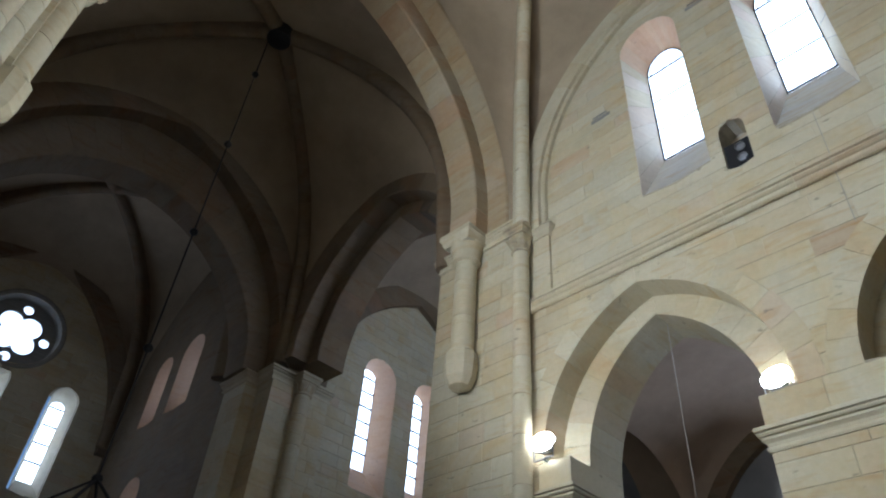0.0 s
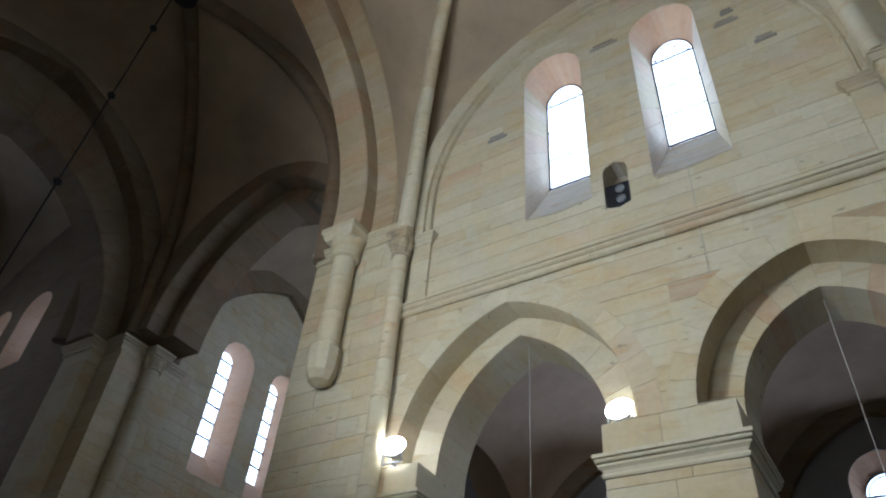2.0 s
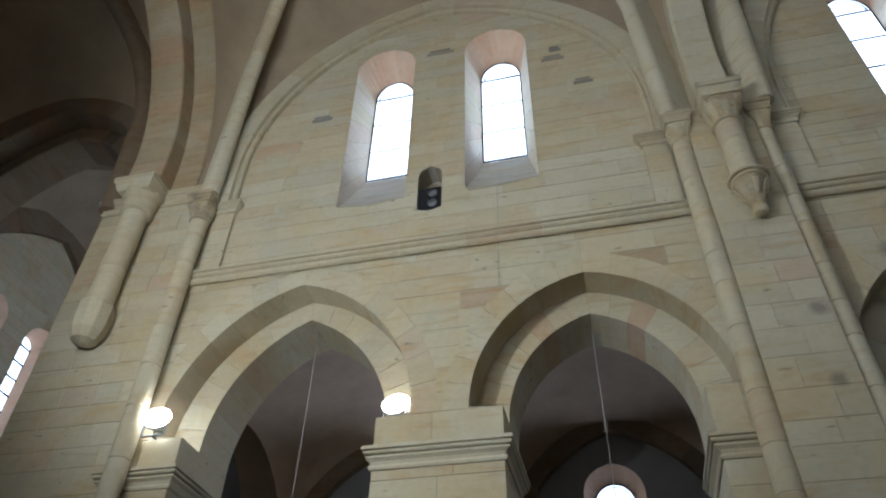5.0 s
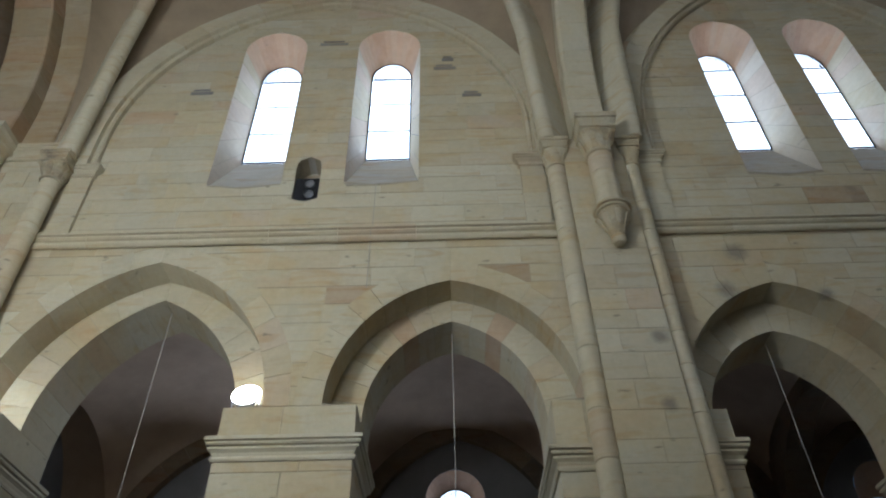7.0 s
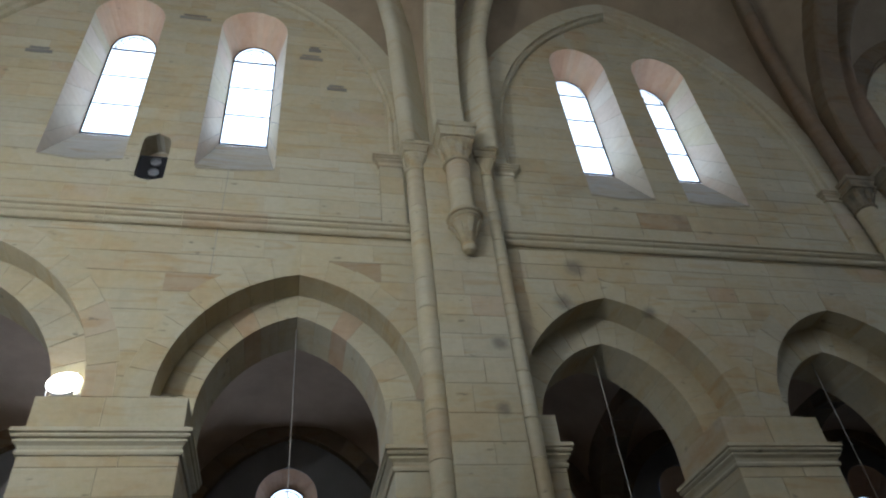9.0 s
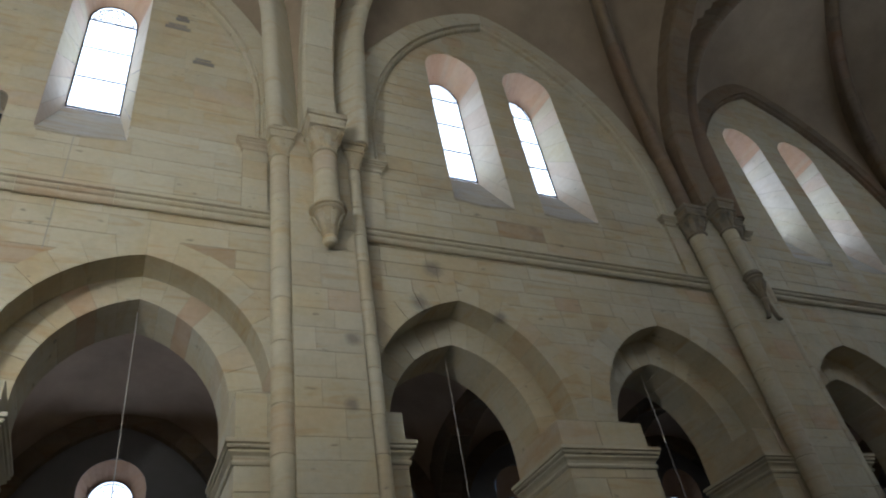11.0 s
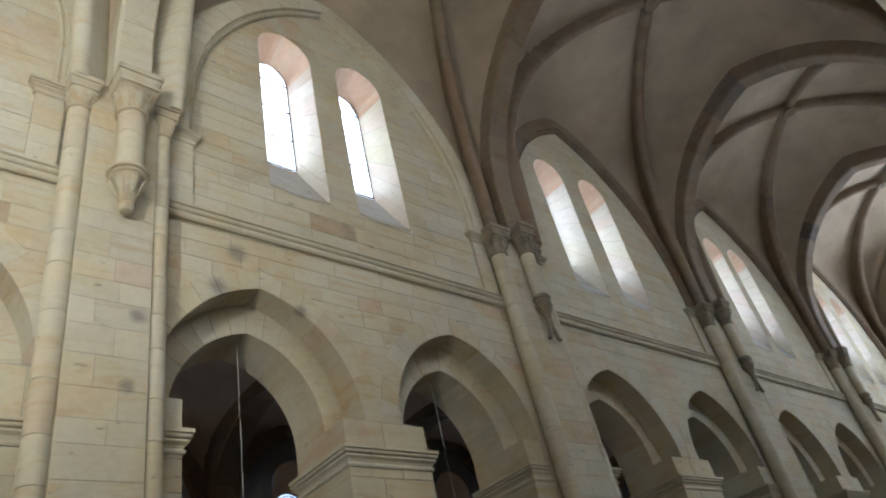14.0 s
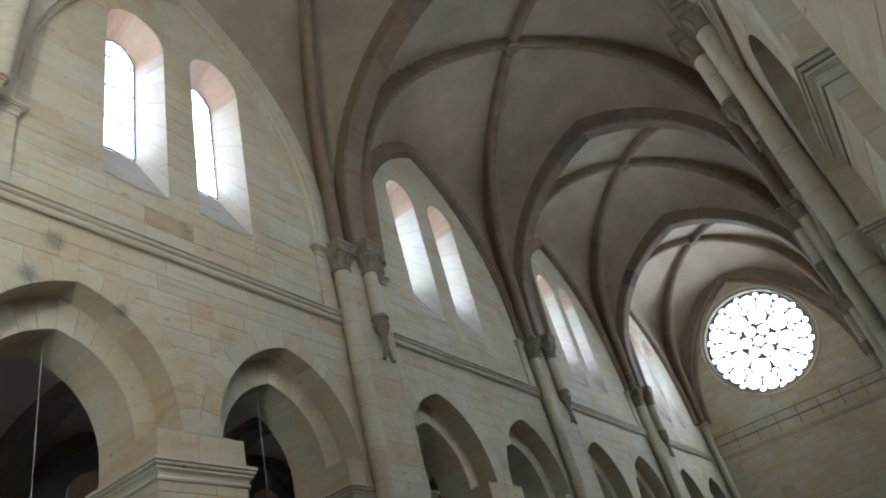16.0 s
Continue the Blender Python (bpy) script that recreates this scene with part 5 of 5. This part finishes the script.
area_lamp("daylight", (XE - 0.66, cy, cz), (0, cy, cz), 2 * r0 - 0.2, 2 * r0 - 0.2, CHOIR_WATTS * 1.6, DAY)
CHV = 4.65
for s, nm in ((1, "north"), (-1, "south")):
    g = Geo()
    ops = [(-22.3, round_half(0, 0.75, 12.4, 14.6)), (-23.6, round_half(0, 0.7, 6.5, 9.6)), (-24.4, round_half(0, 0.6, 12.4, 14.6))]
    zs_ = [0, 6.5] + [6.5 + 0.3 * i for i in range(1, 34)] + [21]
    for za, zb in zip(zs_[:-1], zs_[1:]):
        zs, spans = wall_spans(ops, XE - 0.5, -18.4, za + 1e-4, zb - 1e-4, 6)
        for L, R in spans:
            for i in range(len(zs) - 1):
                a, b, c, d = L[i], max(L[i], R[i]), max(L[i + 1], R[i + 1]), L[i + 1]
                if b - a > 0.004 or c - d > 0.004:
                    q = [(a, zs[i]), (b, zs[i]), (c, zs[i + 1]), (d, zs[i + 1])]
                    g.loop_prism([at(x, CHV, z, s) for x, z in q], [at(x, CHV + 1.2, z, s) for x, z in q])
    # side walls darkened by colour to look as dim as the choir
    W = tagged(part("wall_choir_" + nm, g, SHADESTONE, weld=True), "dim sandstone side wall of the choir", "wall", "", "structure")
    for c, r, sill, sp in ((-22.3, 0.75, 12.4, 14.6), (-24.4, 0.6, 12.4, 14.6), (-23.6, 0.7, 6.5, 9.6)):
        WIN_N[0] += 1
        t = thing("window_%d" % WIN_N[0], "round-headed choir side window with splayed reveal", "window", "choir windows", "structure")
        a, b = outline(c, r, sill, sp), outline(c, r * 0.55, sill + 0.8, sp - 0.1)
        g = Geo(); g.loft([[at(x, CHV - 0.003, z, s) for x, z in a], [at(x, CHV + 0.8, z, s) for x, z in b]], True); part("reveal", g, HEADSTONE, t)
        g = Geo(); g.add([at(x, CHV + 0.81, z, s) for x, z in b], [tuple(range(len(b)))]); o = part("pane", g, GLASS, t, "bright clear glass"); o.visible_shadow = False
        area_lamp("daylight", at(c, CHV + 0.83, (sill + sp) / 2 + 0.5, s), at(c, 0, (sill + sp) / 2 + 0.5, s), r * 1.1, sp - sill - 0.4, CHOIR_WATTS * 0.25, DAY)
vault_web("ceiling", XE, -18.5, YC - CHV, YC + CHV, 12.0, 20.0, 19.0, 18.4, "choir vault web of pale bluish plaster", 36)
for sx in (-1, 1):
    for s in (1, -1):
        g = Geo(); ex = XE + 0.3 if sx < 0 else -18.8
        sweep(g, rib_between((ex, YC + s * (CHV - 0.2)), (-23, YC), 12.2, 20.0), round_prof(0.18, 0.18), 2)
        tagged(part("vault_rib", g, SHADESTONE, None, "", True), "rounded rib of the choir vault", "vault rib", "vault ribs", "structure")
h, pt = pointed(YC, CHV - 0.35, 18.9 - 12, 12.0)
g = Geo(); sweep(g, [(XE + 0.15, y, z) for y, z in arch_line(pt, 0, 20)], [(-0.2, -0.7), (0.2, -0.7), (0.2, 0), (-0.2, 0)], 2)
tagged(part("wall_arch", g, SHADESTONE), "sandstone arch on the choir end wall", "arch", "wall arches", "structure")

# ---- transepts ----
XT = -17.4
for s, nm in ((1, "north"), (-1, "south")):
    y0, y1 = V + 1.5, V + 10.0
    ops = [(YC + s * yy, round_half(0, 0.72, 9.9, 14.0)) for yy in (9.45, 11.8)]
    W = tagged(part("wall_transept_east_" + nm, cross_opening_wall(XT - 1.2, XT, ops, *sorted((YC + s * y0, YC + s * y1)), [0, 9.9] + [9.9 + 0.35 * i for i in range(1, 15)] + [21]), MORTAR), "east wall of the transept in shaded sandstone", "wall", "", "structure")
    if s == 1:
        cross_blocks("stones", W, XT, YC + y0, YC + y1, 7, 18, ops, 77, 1)
    for yy in (9.45, 11.8):
        lancet(XT, 1, YC + s * yy, 0.72, 9.9, 14.0, 0.34, 10.9, 14.25, 0.75, TRANSEPT_WATTS, "tall narrow transept window with leaded panes", 7, "transept windows")
    # plain transept walls take the darkened stone; their shade is in the colour
    for nmx, bx in (("end", (XT - 1.2, XA + 2.3, y1, y1 + 1)), ("west", (XA + 0.6, XA + 1.8, V + 7.5, y1 + 1))):
        g = Geo(); g.box(bx[0], bx[1], *sorted((YC + s * bx[2], YC + s * bx[3])), 0, 21)
        tagged(part("wall_transept_%s_%s" % (nmx, nm), g, SHADESTONE), "plain transept wall of shaded sandstone", "wall", "", "structure")
    # unseen west windows, added to light the transept's east wall and vault
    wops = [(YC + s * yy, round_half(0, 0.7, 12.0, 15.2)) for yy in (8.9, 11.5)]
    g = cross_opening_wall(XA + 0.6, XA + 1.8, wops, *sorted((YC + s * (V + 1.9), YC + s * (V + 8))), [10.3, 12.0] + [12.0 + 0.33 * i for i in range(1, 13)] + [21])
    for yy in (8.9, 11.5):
        lancet(XA + 0.6, -1, YC + s * yy, 0.7, 12.0, 15.2, 0.45, 12.8, 15.1, 0.7, TRANSEPT_WATTS * 2.0, "unseen tall round-headed window added in the transept west wall for its light", 6, "transept windows")
    tagged(part("wall_transept_upper_" + nm, g, SHADESTONE), "transept west wall above the aisle", "wall", "", "structure")
    vault_web("ceiling", XT, XA + 0.6, *sorted((YC + s * y0, YC + s * y1)), 12.2, 20.0, 18.2, 17.9, "transept vault web of pale plaster", 36)
    for sx in (-1, 1):
        for q in (0, 1):
            g = Geo(); ex = XT + 0.2 if sx < 0 else XA + 0.4
            sweep(g, rib_between((ex, YC + s * (y0 + 0.2 if q == 0 else y1 - 0.2)), ((XT + XA + 0.6) / 2, YC + s * (y0 + y1) / 2), 12.3, 20.0), round_prof(0.2, 0.2), 2)
            tagged(part("vault_rib", g, SHADESTONE, None, "", True), "heavy rounded rib of the transept vault", "vault rib", "vault ribs", "structure")
    h, pt = pointed(YC + s * (y0 + y1) / 2, (y1 - y0) / 2 - 0.5, 17.7 - 12.2, 12.2)
    g = Geo(); sweep(g, [(XT + 0.1, y, z) for y, z in arch_line(pt, 0, 20)], [(-0.16, -0.8), (0.16, -0.8), (0.16, 0), (-0.16, 0)], 2)
    tagged(part("wall_arch", g, SHADESTONE), "sandstone wall arch above the transept windows", "arch", "wall arches", "structure")
    g = Geo(); g.box(XT - 1.2, XA + 1.8, *sorted((YC + s * y0, YC + s * (y1 + 1))), 21.0, 21.3)
    tagged(part("ceiling", g, MORTAR), "roof above the transept vault", "ceiling", "", "structure")

# ---- fixtures ----


def floodlight(x, v, z, s, watts, aim, cone=150):
    """A small lit floodlight on an arch springer."""
    t = thing("floodlight", "small lit floodlight standing on the arch springer", "floodlight", "floodlights")
    p = Vector(at(x, v, z, s))
    t.location = p
    inv = Matrix.Translation(p).inverted()
    m = look(p, aim)
    g = Geo()
    g.loft([[m @ Vector((sx * w, sy * h, zz)) for sx, sy in ((-1, -1), (1, -1), (1, 1), (-1, 1))] for w, h, zz in ((0.07, 0.07, 0.2), (0.13, 0.12, 0.1), (0.155, 0.145, -0.01), (0.15, 0.14, -0.02))], True, True)
    box = part("housing", g, STEEL, t, "pale metal housing")
    box.matrix_parent_inverse = inv
    g = Geo()
    g.loft([[m @ Vector((0.215 * math.cos(a), 0.205 * math.sin(a), zz)) for a in [2 * math.pi * i / 20 for i in range(20)]] for zz in (-0.022, -0.03)], True, True)
    part("lamp_face", g, LAMP_FACE, box, "glowing lamp face")
    g = Geo()
    g.box(p.x - 0.2, p.x + 0.2, p.y - 0.015, p.y + 0.015, p.z - 0.30, p.z - 0.27)
    for dx in (-0.2, 0.19):
        g.box(p.x + dx, p.x + dx + 0.012, p.y - 0.015, p.y + 0.015, p.z - 0.30, p.z + 0.02)
    g.box(p.x - 0.02, p.x + 0.02, *sorted((p.y, YC + s * (V + 0.25))), p.z - 0.30, p.z - 0.275)
    part("bracket", g, STEEL, t, "pale metal bracket").matrix_parent_inverse = inv
    eye = m @ Vector((0, 0, -0.08))
    spot_lamp("flood_beam", eye, aim, watts, FLOOD, cone, 0.12)


floodlight(-3.02, V + 0.22, 6.91, 1, NFLOOD_WATTS, (-3.2, -1.0, 10.5), 104)
floodlight(-6.86, V - 0.12, 6.90, 1, NFLOOD_WATTS, (-4.0, -1.0, 10.2), 118)
floodlight(-3.02, V - 0.12, 6.91, -1, SFLOOD_WATTS * 0.28, (-2.6, 9.0, 12.8), 100)
floodlight(-7.02, V - 0.20, 6.95, -1, SFLOOD_WATTS * 1.75, (-2.4, 9.0, 11.8), 99)

# niche with a twin spotlight
g = Geo()
a = outline(-2.58, 0.245, 10.75, 11.70, 8)
g.loft([[at(x, V - 0.002, z) for x, z in a], [at(x, V + 0.45, z) for x, z in a]], True)
k = len(g.v) - len(a)
g.f.append(tuple(range(k, k + len(a))))
tagged(part("niche", g, SILLSTONE), "small round-headed niche in the clerestory wall", "niche", "", "structure")
t = thing("twin_spotlight", "black twin spotlight box standing in the wall niche", "spotlight")
t.location = at(-2.56, V + 0.1, 10.75)
inv = Matrix.Translation(t.location).inverted()
g = Geo(); g.box(-2.80, -2.36, YC + V + 0.03, YC + V + 0.36, 10.752, 11.36)
bm_ = part("housing", g, BLACK, t); bm_.matrix_parent_inverse = inv
for z in (10.93, 11.19):
    g = Geo()
    g.loft([[(-2.52 + r * math.cos(b), y, z + r * math.sin(b)) for b in [2 * math.pi * i / 18 for i in range(18)]] for r, y in ((0.085, YC + V + 0.03), (0.09, YC + V - 0.01), (0.078, YC + V - 0.015), (0.07, YC + V + 0.01), (0.03, YC + V + 0.0))], True, True)
    part("lens", g, STEEL, bm_, "round silvery lens", True)
# cable down the wall
g = Geo()
pts = [at(-1.29, V - 0.02, 11.15), at(-1.30, V - 0.02, STRING1 + 0.05), at(-1.30, V - 0.13, STRING1), at(-1.31, V - 0.13, STRING0 + 0.15), at(-1.32, V - 0.02, STRING0 - 0.05), at(-1.33, V - 0.02, 8.7)]
for a, b in zip(pts[:-1], pts[1:]):
    g.loop_prism([(a[0] + dx, a[1] + dy, a[2]) for dx, dy in ((-0.006, -0.006), (0.006, -0.006), (0.006, 0.006), (-0.006, 0.006))], [(b[0] + dx, b[1] + dy, b[2]) for dx, dy in ((-0.006, -0.006), (0.006, -0.006), (0.006, 0.006), (-0.006, 0.006))])
tagged(part("wall_cable", g, CABLE), "thin grey cable running down the wall", "cable")

# ---- ashlar of the nave walls ----
BROWNS = [(-1.9, 8.45, 0.5), (8.3, 9.3, 0.8), (0.9, 9.05, 0.45), (-1.1, 7.0, 0.4), (7.0, 10.6, 0.35), (-4.1, 10.5, 0.3)]
DARKS = [(0.58, 13.70, 0.20), (0.03, 14.68, 0.24), (0.10, 15.0, 0.13), (-2.46, 15.72, 0.32), (-5.12, 14.0, 0.24)]
for s in (1, -1):
    for bay in range(5):
        rnd = random.Random(100 * bay + s)
        ops = openings(bay)
        x0, x1 = B[bay] + 0.3, B[bay + 1] - 0.3
        rest, count = Geo(), 0
        parent = WALLS[s, bay]
        for za, zb in rows_of(6.604 if bay == 0 else 6.404, 18.6, rnd):
            for poly in course_blocks(ops, x0, x1, za, zb, rnd, 0.003, 0.5, 1.35, 0.009):
                d = rnd.uniform(-0.003, 0.005)
                mx = sum(p[0] for p in poly) / len(poly)
                single = s == 1 and bay < 2 and 6.6 < za < 13.2 and count < 290
                g = Geo() if single else rest
                block_solid(g, poly, s, V - d, V + 0.03, 0.003)
                if single:
                    count += 1
                    mz = (za + zb) / 2
                    brown = any(abs(mx - bx) < bw and abs(mz - bz) < 0.15 for bx, bz, bw in BROWNS)
                    part("ashlar_block", g, BROWNSTONE if brown else ASHLAR, parent)
        o = part("ashlar", rest, ASHLAR, parent)
        o["kind"] = "stuff"
for x, z, w in DARKS:
    g = Geo()
    block_solid(g, [(x - w, z), (x + w, z), (x + w, z + 0.11), (x - w, z + 0.11)], 1, V - 0.010, V + 0.02, 0.006)
    block_solid(g, [(x - w * 0.8, z + 0.125), (x + w * 0.7, z + 0.125), (x + w * 0.7, z + 0.19), (x - w * 0.8, z + 0.19)], 1, V - 0.010, V + 0.02, 0.006)
    part("dark_stone", g, DARKBLOCK, WALLS[1, 0], "blackened stones")
